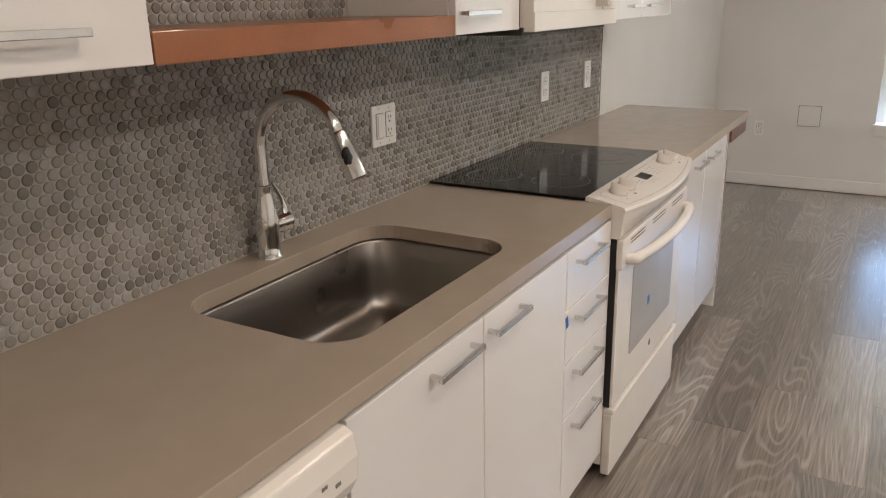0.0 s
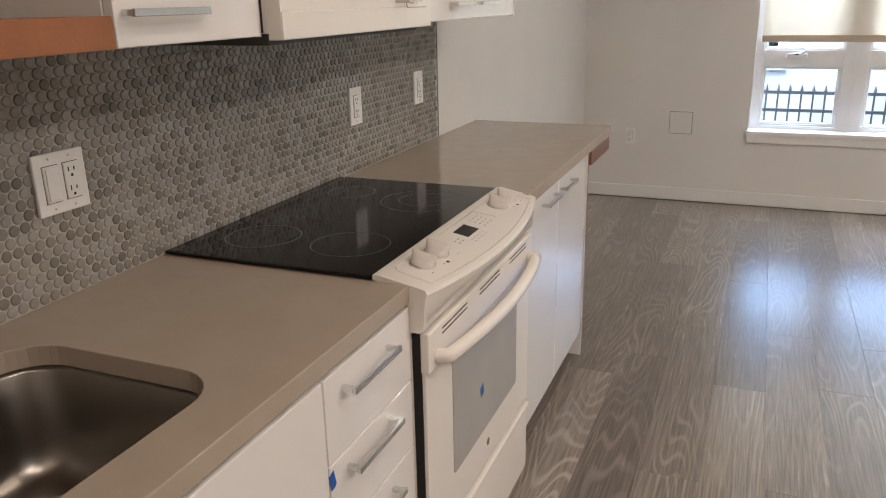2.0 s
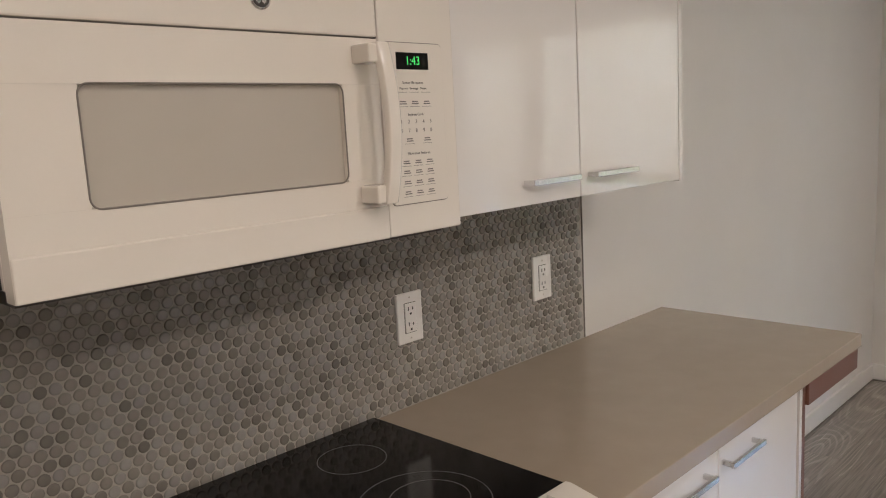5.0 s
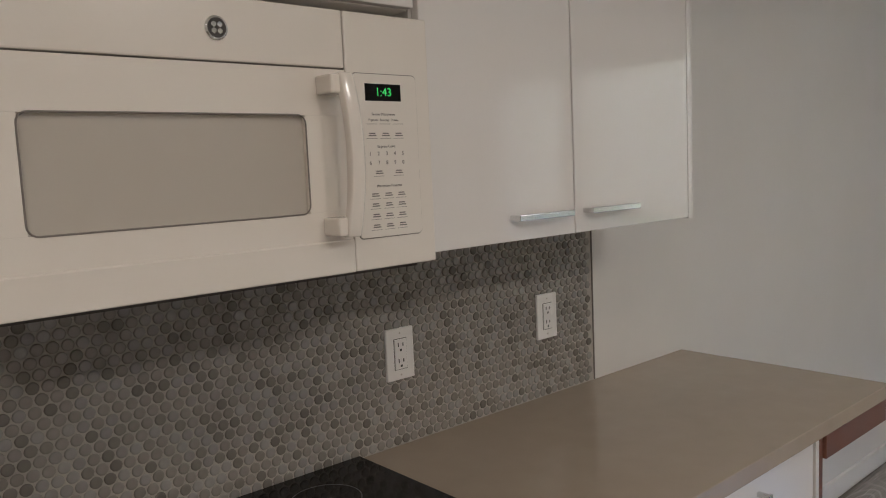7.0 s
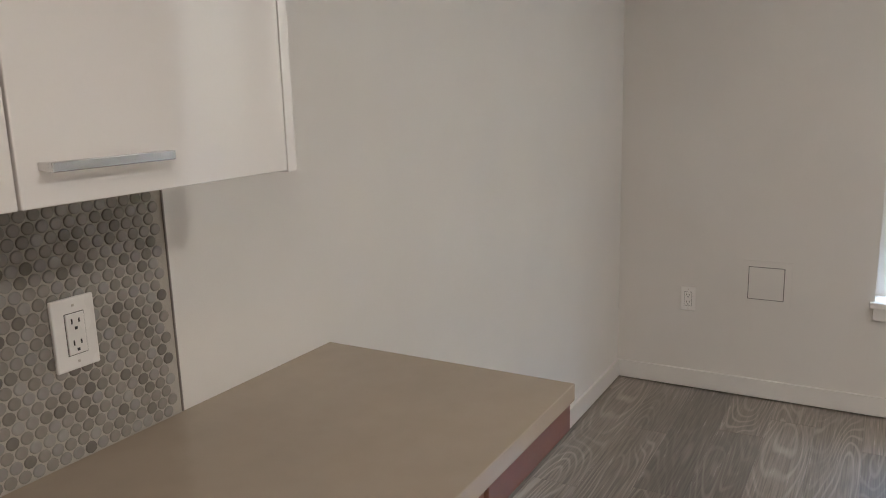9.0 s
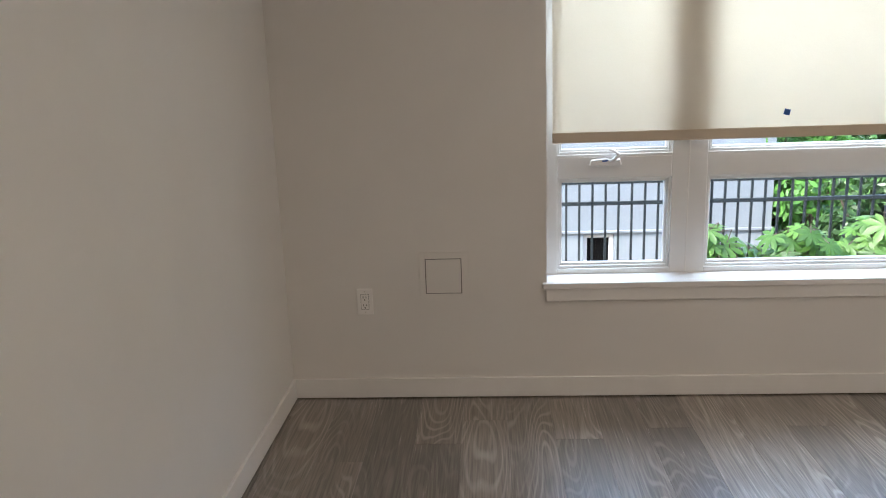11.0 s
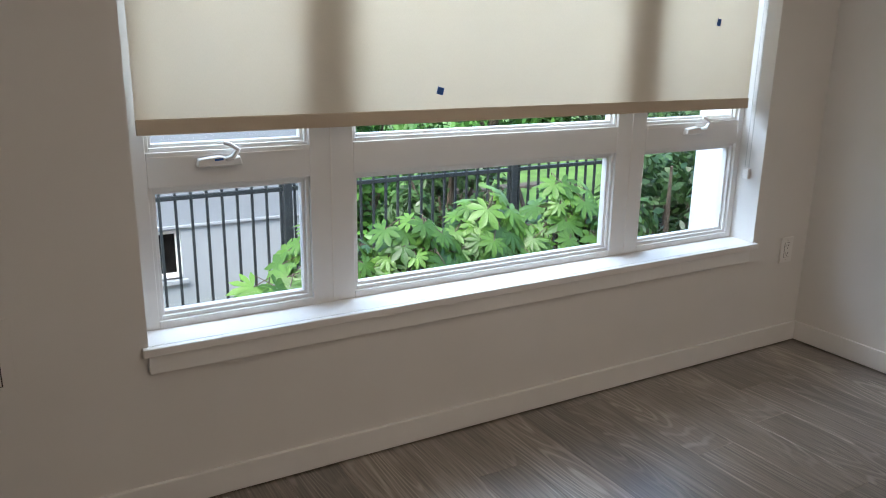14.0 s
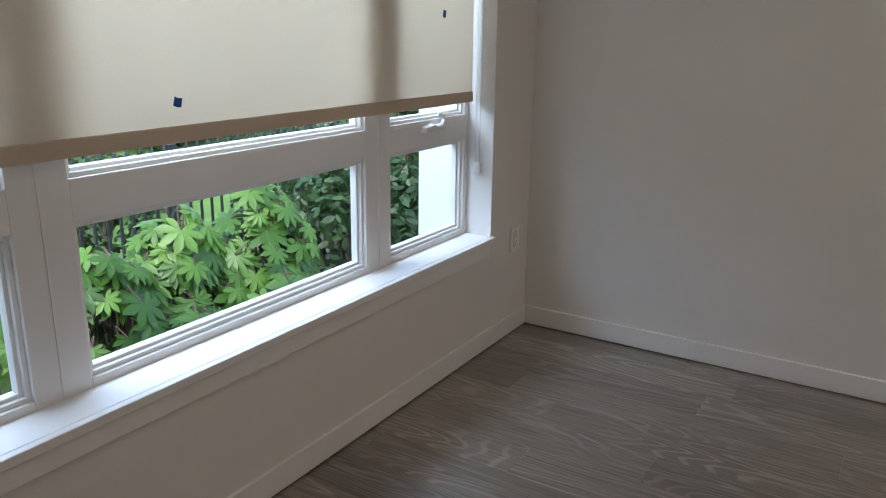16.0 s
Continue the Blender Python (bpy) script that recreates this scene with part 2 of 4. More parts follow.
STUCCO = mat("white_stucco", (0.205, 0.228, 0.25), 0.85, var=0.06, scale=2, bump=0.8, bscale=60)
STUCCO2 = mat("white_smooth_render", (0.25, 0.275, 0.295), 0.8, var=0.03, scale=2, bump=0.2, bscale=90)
PILLAR = mat("bright_white_render", (0.84, 0.84, 0.84), 0.7, var=0.02, scale=2, bump=0.15, bscale=90)
GRASS = mat("lawn", (0.085, 0.17, 0.035), 0.9, var=0.5, scale=3, bump=1.0, bscale=40)
SOIL = mat("soil", (0.07, 0.055, 0.04), 0.9, var=0.3, scale=5, bump=1.0, bscale=30)
BARK = mat("bark", (0.10, 0.075, 0.055), 0.85, var=0.3, scale=12, bump=0.8, bscale=60)
FATSIA = leaf_mat("fatsia_leaf", (0.042, 0.115, 0.014), (0.15, 0.30, 0.045))
HEDGE = leaf_mat("hedge_leaf", (0.025, 0.065, 0.016), (0.07, 0.14, 0.04))
IVY = leaf_mat("ivy_leaf", (0.05, 0.15, 0.025), (0.12, 0.29, 0.05))
WEATHERED = mat("dark_weathered_wood", (0.07, 0.055, 0.05), 0.7, var=0.25, scale=10)
GREENLED = glow("green_led", (0.06, 0.55, 0.10), 0.09)
LENS = glow("lamp_lens", (1.0, 0.85, 0.65), 1.3)

# ---- building blocks ----


def box(bm, x0, x1, y0, y1, z0, z1):
    v = [bm.verts.new((x, y, z)) for x in (x0, x1) for y in (y0, y1) for z in (z0, z1)]
    for f in ((0, 1, 3, 2), (4, 6, 7, 5), (0, 4, 5, 1), (2, 3, 7, 6), (0, 2, 6, 4), (1, 5, 7, 3)):
        bm.faces.new([v[i] for i in f])


def disc(bm, c, axis, r, h, seg=24, r2=None):
    """A short cylinder or cone of height h from c along an axis."""
    m = Vector((0, 0, 1)).rotation_difference(Vector(axis)).to_matrix().to_4x4()
    ln = Vector(axis).length
    bmesh.ops.create_cone(bm, cap_ends=True, segments=seg, radius1=r, radius2=r if r2 is None else r2, depth=h,
                          matrix=Matrix.Translation(Vector(c) + Vector(axis) * (h / 2 / ln)) @ m)


def tube(bm, pts, radii, seg=12, caps=True):
    """A round bar through the points, with a radius at each."""
    pts = [Vector(p) for p in pts]
    rings, up = [], None
    for i, p in enumerate(pts):
        d = (pts[min(i + 1, len(pts) - 1)] - pts[max(i - 1, 0)]).normalized()
        if up is None:
            up = d.orthogonal().normalized()
        up = (up - d * up.dot(d)).normalized()
        side = d.cross(up)
        r = radii[i] if isinstance(radii, (list, tuple)) else radii
        rings.append([bm.verts.new(p + (up * math.cos(a) + side * math.sin(a)) * r) for a in (math.tau * k / seg for k in range(seg))])
    for a, b in zip(rings, rings[1:]):
        for k in range(seg):
            bm.faces.new((a[k], a[(k + 1) % seg], b[(k + 1) % seg], b[k]))
    if caps:
        bm.faces.new(rings[0][::-1]), bm.faces.new(rings[-1])


def loft(bm, loops, close=(True, True)):
    rings = [[bm.verts.new(p) for p in lp] for lp in loops]
    k = len(rings[0])
    for a, b in zip(rings, rings[1:]):
        for i in range(k):
            bm.faces.new((a[i], a[(i + 1) % k], b[(i + 1) % k], b[i]))
    if close[0]:
        bm.faces.new(rings[0][::-1])
    if close[1]:
        bm.faces.new(rings[-1])


def rounded(x0, x1, y0, y1, r, z, seg=6):
    pts = []
    for cx, cy, a0 in ((x1 - r, y1 - r, 0), (x0 + r, y1 - r, 90), (x0 + r, y0 + r, 180), (x1 - r, y0 + r, 270)):
        for k in range(seg + 1):
            a = radians(a0 + 90 * k / seg)
            pts.append((cx + r * math.cos(a), cy + r * math.sin(a), z))
    return pts


def finish(name, bm, material, parent=None, bevel=0.0, smooth=False, segments=2, label="", kind=""):
    bmesh.ops.recalc_face_normals(bm, faces=bm.faces)
    if bevel:
        bmesh.ops.bevel(bm, geom=[e for e in bm.edges if e.calc_face_angle(0) > 0.6], offset=bevel, segments=segments, affect="EDGES", profile=0.5, clamp_overlap=True)
    me = bpy.data.meshes.new(name)
    bm.to_mesh(me)
    bm.free()
    me.materials.append(material)
    if smooth:
        for f in me.polygons:
            f.use_smooth = True
        if smooth is not True:
            me.set_sharp_from_angle(angle=radians(smooth))
    ob = new(name, me)
    if parent:
        ob.parent = parent
        ob.matrix_parent_inverse = Matrix.Translation(-parent.location)
    if label or kind:
        tagged(ob, label=label, kind=kind)
    return ob


def blocks(name, boxes, material, parent=None, bevel=0.0015, label="", kind=""):
    bm = bmesh.new()
    for b in boxes:
        box(bm, *b)
    return finish(name, bm, material, parent, bevel, label=label, kind=kind)


def pieces(name, boxes, material, parent, bevel=0.0015):
    for b in boxes:
        blocks(name, [b], material, parent, bevel)


def thing(name, at, label, category, group="", kind=""):
    ob = new(name)
    ob.location = at
    ob.empty_display_size = 0.05
    return tagged(ob, label, category, group, kind)


def words(text, size, m, material, parent, name="lettering"):
    cu = bpy.data.curves.new(name, "FONT")
    cu.body, cu.size, cu.extrude = text, size, 0.0002
    cu.align_x, cu.align_y = "CENTER", "CENTER"
    cu.materials.append(material)
    ob = new(name, cu)
    ob.parent = parent
    ob.matrix_parent_inverse = Matrix.Translation(-parent.location)
    ob.matrix_basis = m
    return ob


def facing_x(x, y, z):
    """Letters that stand on a face turned to +x."""
    return Matrix.Translation((x, y, z)) @ pose(0, 0, 0, 90, 0, 90)


WX, FX, WY, RX = -0.586, 0.018, 8.932, 3.497   # kitchen wall, cabinet fronts, window wall, far side wall
Y0 = 0.6

# ---- large structure ----
blocks("wall_west", [(WX - 0.15, WX, Y0 - 0.15, WY + 0.21, -0.05, CEIL)], WALL, bevel=0)
blocks("wall_east", [(RX, RX + 0.15, Y0 - 0.15, WY + 0.21, -0.05, CEIL)], WALL, bevel=0)
blocks("wall_south", [(WX, RX, Y0 - 0.15, Y0, -0.05, CEIL)], WALL, bevel=0)
OX0, OX1, OZ0, OZ1 = 0.555, 3.118, 0.50, 2.25
blocks("wall_north", [(WX, OX0, WY, WY + 0.21, -0.05, CEIL), (OX1, RX, WY, WY + 0.21, -0.05, CEIL),
                      (OX0, OX1, WY, WY + 0.21, -0.05, OZ0), (OX0, OX1, WY, WY + 0.21, OZ1, CEIL)], WALL, bevel=0)
blocks("ceiling", [(WX - 0.15, RX + 0.15, Y0 - 0.15, WY + 0.21, CEIL, CEIL + 0.15)], CEILM, bevel=0)
floor = blocks("floor", [(WX - 0.15, RX + 0.15, Y0 - 0.15, WY + 0.21, -0.2, -0.006)], SHADOWGAP, bevel=0)
for nm, lab in (("wall_west", "white painted kitchen wall"), ("wall_east", "white painted plain wall"), ("wall_south", "white painted plain wall"),
                ("wall_north", "white painted wall with a wide window opening"), ("ceiling", "white painted ceiling"),
                ("floor", "grey-brown oak plank floor")):
    tagged(bpy.data.objects[nm], lab, nm.split("_")[0], kind="structure")
tagged(blocks("baseboard", [(WX, WX + 0.014, 6.30, WY - 0.014, 0.0045, 0.095)], TRIM, bevel=0.003), "white painted baseboard", "baseboard", kind="structure")
tagged(blocks("baseboard", [(WX, RX, WY - 0.014, WY, 0.0045, 0.095)], TRIM, bevel=0.003), "white painted baseboard under the window", "baseboard", kind="structure")
tagged(blocks("baseboard", [(RX - 0.014, RX, Y0, WY - 0.014, 0.0045, 0.095)], TRIM, bevel=0.003), "white painted baseboard", "baseboard", kind="structure")

# recessed ceiling lamps, all unseen; the room's three are added to brighten it
for x, y, watts in LAMP_SPOTS:
    r = thing("unseen_ceiling_lamp", (x, y, CEIL), "round white recessed ceiling lamp, unseen, lit warm", "ceiling lamp", "recessed ceiling lamps")
    bm = bmesh.new()
    loft(bm, [[(x + q * math.cos(a), y + q * math.sin(a), z) for a in (math.tau * k / 32 for k in range(32))]
              for q, z in ((0.095, CEIL), (0.093, CEIL - 0.008), (0.075, CEIL - 0.010), (0.070, CEIL - 0.004))], (False, False))
    finish("trim_ring", bm, TRIM, r, smooth=True)
    bm = bmesh.new()
    disc(bm, (x, y, CEIL - 0.005), (0, 0, 1), 0.071, 0.004, 32)
    finish("lens", bm, LENS, r)
    la = new("lamp_light", bpy.data.lights.new("lamp_light", "AREA"))
    la.data.shape, la.data.size, la.data.energy, la.data.color = "DISK", 0.18, watts, (KITCHEN_COLOUR if x < 1 else ROOM_COLOUR)
    la.location = (x, y, CEIL - 0.012)

# ---- window ----
win = thing("window_1", (1.84, 9.1, OZ0), "wide white vinyl window of three bays with fixed panes below and cranked vents above", "window", kind="structure")
GY0, GY1 = 9.06, 9.125
BAYS = ((0.611, 1.101), (1.251, 2.387), (2.541, 3.088))
fr = [(OX0, BAYS[0][0], GY0, GY1, OZ0, OZ1), (BAYS[2][1], OX1, GY0, GY1, OZ0, OZ1), (BAYS[0][1], BAYS[1][0], GY0, GY1, OZ0, OZ1),
      (BAYS[1][1], BAYS[2][0], GY0, GY1, OZ0, OZ1)]
for a, b in BAYS:
    fr += [(a, b, GY0, GY1, OZ0, 0.55), (a, b, GY0, GY1, 0.955, 1.058), (a, b, GY0, GY1, OZ1 - 0.06, OZ1)]
blocks("frame", fr, VINYL, win, bevel=0.002)
beads = []
for i, (a, b) in enumerate(BAYS):
    for z0, z1 in ((0.55, 0.955), (1.058, OZ1 - 0.06)):
        for s, y in ((0.012, GY0 + 0.012), (0.022, GY0 + 0.026)):
            beads += [(a, a + s, y, GY1 - 0.01, z0, z1), (b - s, b, y, GY1 - 0.01, z0, z1), (a + s, b - s, y, GY1 - 0.01, z0, z0 + s), (a + s, b - s, y, GY1 - 0.01, z1 - s, z1)]
blocks("glazing_bead", beads, VINYL, win, bevel=0.0015, kind="stuff")
# joint lines where the bays are coupled
pieces("coupling_strip", [(x - 0.0025, x + 0.0025, GY0 - 0.0025, GY0, OZ0 + 0.03, OZ1) for x in (1.172, 2.466)], TRIM, win, bevel=0.0008)
for a, b in BAYS:
    for z0, z1 in ((0.572, 0.933), (1.08, OZ1 - 0.082)):
        g = blocks("pane", [(a + 0.0215, b - 0.0215, 9.097, 9.101, z0, z1)], GLASS, win, bevel=0)
        g.visible_shadow = False
for a, b in (BAYS[0], BAYS[2]):
    blocks("vent_sash_line", [(a + 0.004, b - 0.004, GY0 - 0.002, GY0, 1.041, 1.045)], TRIM, win, bevel=0)


def crank(x, z):
    """A folding crank handle on its base, under a vent."""
    bm = bmesh.new()
    w, y = 0.068, GY0
    prof = [(-w, 0), (w, 0), (w * 0.93, 0.030), (w * 0.45, 0.024), (0.0, 0.034), (-w * 0.9, 0.026)]
    loft(bm, [[(x + u, y, z + v) for u, v in prof], [(x + u * 0.97, y - 0.026, z + 0.002 + v * 0.85) for u, v in prof]])
    base = finish("crank_base", bm, VINYL, win, bevel=0.003)
    bm = bmesh.new()
    tube(bm, [(x + 0.02, y - 0.02, z + 0.02), (x + 0.035, y - 0.035, z + 0.028), (x + 0.052, y - 0.036, z + 0.05), (x + 0.030, y - 0.034, z + 0.066), (x + 0.012, y - 0.03, z + 0.072)],
         [0.008, 0.009, 0.008, 0.0075, 0.006], 8)
    finish("crank_handle", bm, VINYL, win, smooth=40)


crank(0.815, 1.010)
crank(2.815, 1.010)

sill = thing("window_sill", (1.83, WY, 0.5), "white painted wooden window sill with an apron board below", "window sill", kind="structure")
blocks("stool", [(0.537, 3.130, 8.908, WY, 0.501, 0.527), (OX0, OX1, WY, GY0, 0.501, 0.527)], TRIM, sill, bevel=0.003)
blocks("apron", [(0.552, 3.086, 8.917, WY, 0.446, 0.501)], TRIM, sill, bevel=0.002)

blind = thing("roller_blind", (1.84, 9.03, 1.1), "cream translucent roller blind lowered over the upper window", "blind")
bm = bmesh.new()
box(bm, 0.588, 3.092, 9.0285, 9.0300, 1.150, 2.20)
finish("fabric", bm, BLIND, blind)
blocks("hem_bar", [(0.588, 3.092, 9.022, 9.036, 1.112, 1.156)], HEM, blind, bevel=0.003)
bm = bmesh.new()
disc(bm, (0.575, 9.015, 2.20), (1, 0, 0), 0.028, 2.53, 24)
finish("roller_tube", bm, BLIND, blind, smooth=40)
bm = bmesh.new()
for yy in (8.992, 9.012):
    tube(bm, [(3.106, yy, 0.85), (3.106, yy, 2.2)], 0.0009, 6)
for k in range(150):
    for yy in (8.992, 9.012):
        bmesh.ops.create_icosphere(bm, subdivisions=1, radius=0.0021, matrix=Matrix.Translation((3.106, yy, 0.85 + k * 0.009)))
finish("bead_chain", bm, NICKEL, blind)
blocks("chain_holder", [(3.097, 3.117, 8.986, 9.018, 0.805, 0.852)], PLATE, blind, bevel=0.006)


def tape_bit(at, u, v, w, h, turn):
    """A torn scrap of blue tape lying on a face spanned by u and v."""
    bm = bmesh.new()
    u, v, n = Vector(u), Vector(v), Vector(u).cross(Vector(v))
    c, s = math.cos(radians(turn)), math.sin(radians(turn))
    out = [(-0.5, -0.45), (0.1, -0.5), (0.5, -0.4), (0.46, 0.5), (-0.2, 0.44), (-0.48, 0.5)]
    lp = [Vector(at) + u * (a * w * c - b * h * s) + v * (a * w * s + b * h * c) for a, b in out]
    loft(bm, [lp, [p + n * 0.0006 for p in lp]])
    return tagged(finish("tape_scrap", bm, TAPE), "small torn scrap of blue painter's tape", "tape", "scraps of blue tape")


tape_bit((1.556, 9.0284, 1.216), (1, 0, 0), (0, 0, 1), 0.026, 0.026, -15)
tape_bit((2.863, 9.0284, 1.464), (1, 0, 0), (0, 0, 1), 0.022, 0.03, -10)
tape_bit((0.812, GY0 - 0.0265, 1.032), (1, 0, 0), (0, 0, 1), 0.026, 0.007, 4)

# ---- wall fittings ----


def outlet(at, normal, wide=0.07, high=0.117, gangs=("duplex",)):
    """A cover plate with its devices; normal is 'x', or '-y'."""
    p = thing("wall_outlet", at, "white plastic wall outlet plate with two sockets" if len(gangs) == 1 else "white double wall plate with a rocker switch and a socket", "outlet", "wall outlets")
    X, Y, Z = at

    def put(u0, u1, v0, v1, d0, d1):
        if normal == "x":
            return (X + d0, X + d1, Y + u0, Y + u1, Z + v0, Z + v1)
        return (X + u0, X + u1, Y - d1, Y - d0, Z + v0, Z + v1)
    blocks("plate", [put(-wide / 2, wide / 2, -high / 2, high / 2, 0, 0.008)], PLATE, p, bevel=0.0025)
    for i, g in enumerate(gangs):
        c = (i - (len(gangs) - 1) / 2) * 0.046
        blocks("insert", [put(c - 0.0165, c + 0.0165, -0.034, 0.034, 0.006, 0.0105)], PLATE, p, bevel=0.0012)
        blocks("insert_gap", [put(c - 0.0178, c + 0.0178, -0.0353, 0.0353, 0.008, 0.0084)], SHADOWGAP, p, bevel=0)
        if g == "rocker":
            blocks("rocker", [put(c - 0.013, c + 0.013, -0.030, 0.030, 0.0105, 0.0135)], PLATE, p, bevel=0.002)
        else:
            holes = []
            for s in (-0.019, 0.017):
                holes += [put(c - 0.0078, c - 0.0053, s, s + 0.009, 0.0105, 0.0109), put(c + 0.0050, c + 0.0078, s + 0.001, s + 0.008, 0.0105, 0.0109), put(c - 0.0025, c + 0.0025, s - 0.010, s - 0.005, 0.0105, 0.0109)]
            blocks("slot", holes, DARK, p, bevel=0, kind="stuff")
        pieces("screw", [put(c - 0.002, c + 0.002, s - 0.002, s + 0.002, 0.008, 0.0086) for s in (-0.047, 0.047)], KNOBM, p, bevel=0)
    return p


TX = WX + 0.006   # face of the tiles
outlet((TX, 4.268, 1.121), "x", 0.116, 0.114, ("rocker", "duplex"))
outlet((TX, 5.422, 1.112), "x", 0.077, 0.117)
outlet((TX, 5.917, 1.118), "x", 0.077, 0.120)
outlet((-0.239, WY, 0.455), "-y")
outlet((3.352, WY, 0.466), "-y", 0.082, 0.12)

acc = thing("access_panel", (0.11, WY, 0.56), "square white flush access panel in the wall", "access panel")
AX0, AX1, AZ0, AZ1 = 0.032, 0.188, 0.486, 0.641
blocks("panel_frame", [(0.006, AX0 - 0.0010, WY - 0.005, WY, 0.458, 0.670), (AX1 + 0.0010, 0.220, WY - 0.005, WY, 0.458, 0.670),
                 (AX0 - 0.0010, AX1 + 0.0010, WY - 0.005, WY, 0.458, AZ0 - 0.0010), (AX0 - 0.0010, AX1 + 0.0010, WY - 0.005, WY, AZ1 + 0.0010, 0.670)], WALL, acc, bevel=0.0008)
blocks("gap", [(AX0 - 0.0009, AX1 + 0.0009, WY - 0.0008, WY, AZ0 - 0.0009, AZ1 + 0.0009)], SHADOWGAP, acc, bevel=0)
blocks("panel_door", [(AX0 + 0.0022, AX1 - 0.0022, WY - 0.0045, WY - 0.0008, AZ0 + 0.0022, AZ1 - 0.0022)], WALL, acc, bevel=0.0006)

# ---- kitchen: cabinets ----


def pull(parent, x, y0, y1, z):
    """A square bar pull on two posts, on a front turned to +x."""
    bm = bmesh.new()
    box(bm, x + 0.022, x + 0.030, y0, y1, z - 0.006, z + 0.006)
    box(bm, x, x + 0.022, y0 + 0.002, y0 + 0.012, z - 0.005, z + 0.005)
    box(bm, x, x + 0.022, y1 - 0.012, y1 - 0.002, z - 0.005, z + 0.005)
    return finish("handle", bm, NICKEL, parent, bevel=0.0012, label="satin chrome bar handle")


def front(parent, name, y0, y1, z0, z1, x=FX, handle=None):
    d = blocks(name, [(x - 0.019, x, y0 + 0.0019, y1 - 0.0019, z0 + 0.0019, z1 - 0.0019)], LACQ, parent, bevel=0.0018)
    if handle:
        pull(d, x, *handle)
    return d


def base_unit(y0, y1, label):
    c = thing("base_cabinet", (-0.28, (y0 + y1) / 2, 0), label, "cabinet", "base cabinets")
    t = 0.018
    xb = FX - 0.0205
    blocks("body", [(WX + 0.001, xb, y0 + 0.0005, y0 + t, 0.10, 0.862), (WX + 0.001, xb, y1 - t, y1 - 0.0005, 0.10, 0.862), (WX + 0.001, xb, y0 + t, y1 - t, 0.10, 0.118), (WX + 0.001, WX + 0.01, y0 + t, y1 - t, 0.118, 0.862)], CARC, c, bevel=0.001)
    blocks("toe_kick", [(-0.075, -0.06, y0, y1, 0, 0.10)], CARC, c, bevel=0)
    return c


ZT = 0.857
c = base_unit(2.03, 2.655, "white gloss base cabinet with one door")
front(c, "door", 2.03, 2.655, 0.105, ZT, handle=(2.45, 2.62, 0.815))
c = base_unit(3.275, 4.178, "white gloss sink base cabinet with two doors")
front(c, "door", 3.278, 3.729, 0.105, ZT, handle=(3.515, 3.68, 0.818))
front(c, "door", 3.729, 4.178, 0.105, ZT, handle=(3.740, 3.904, 0.818))
c = base_unit(4.178, 4.52, "white gloss base cabinet with four drawers")
for z0, z1, hz in ((0.697, ZT, 0.816), (0.546, 0.697, 0.664), (0.384, 0.546, 0.508), (0.105, 0.384, 0.347)):
    front(c, "drawer", 4.178, 4.512, z0, z1, handle=(4.232, 4.412, hz))
c = base_unit(5.295, 6.160, "white gloss base cabinet with two doors")
front(c, "door", 5.305, 5.724, 0.105, ZT, handle=(5.500, 5.665, 0.812))
front(c, "door", 5.724, 6.158, 0.105, ZT, handle=(5.735, 5.897, 0.812))
ep = thing("end_panel", (-0.28, 6.18, 0), "white cabinet end panel backed with red-brown wood", "panel")
blocks("white_side", [(WX + 0.001, 0.022, 6.162, 6.179, 0, 0.862)], LACQ, ep, bevel=0.001)
blocks("brown_side", [(WX + 0.001, 0.022, 6.180, 6.198, 0, 0.862)], BROWN2, ep, bevel=0.001)
ov = thing("bar_support", (-0.28, 6.38, 0.8), "red-brown wooden board under the counter overhang", "support board")
blocks("board", [(WX + 0.02, 0.030, 6.199, 6.572, 0.800, 0.862)], BROWN2, ov, bevel=0.002)

# dishwasher
dw = thing("dishwasher", (-0.28, 2.965, 0), "white built-in dishwasher with a moulded handle rail", "dishwasher")
blocks("body", [(WX + 0.01, 0.0, 2.664, 3.268, 0.10, 0.86)], ENAMEL, dw, bevel=0.002)
blocks("door", [(0.0, 0.022, 2.664, 3.268, 0.12, 0.735)], ENAMEL, dw, bevel=0.004)
bm = bmesh.new()
prof = [(0.0, 0.738), (0.028, 0.742), (0.045, 0.775), (0.047, 0.815), (0.040, 0.850), (0.025, 0.858), (0.0, 0.858)]
loft(bm, [[(x, y, z) for x, z in prof] for y in (2.664, 3.268)])
finish("control_rail", bm, ENAMEL, dw, bevel=0.004)
blocks("kick_plate", [(-0.07, -0.05, 2.664, 3.268, 0, 0.10)], SHADOWGAP, dw, bevel=0)
blocks("button_print", [(0.0465, 0.0475, 3.09 + 0.03 * k, 3.102 + 0.03 * k, 0.790 + 0.012 * (k % 2), 0.796 + 0.012 * (k % 2)) for k in range(5)], GREYPRINT, dw, bevel=0, kind="stuff")

# ---- counters with sink ----
SX0, SX1, SY0, SY1 = -0.486, -0.078, 3.402, 4.070


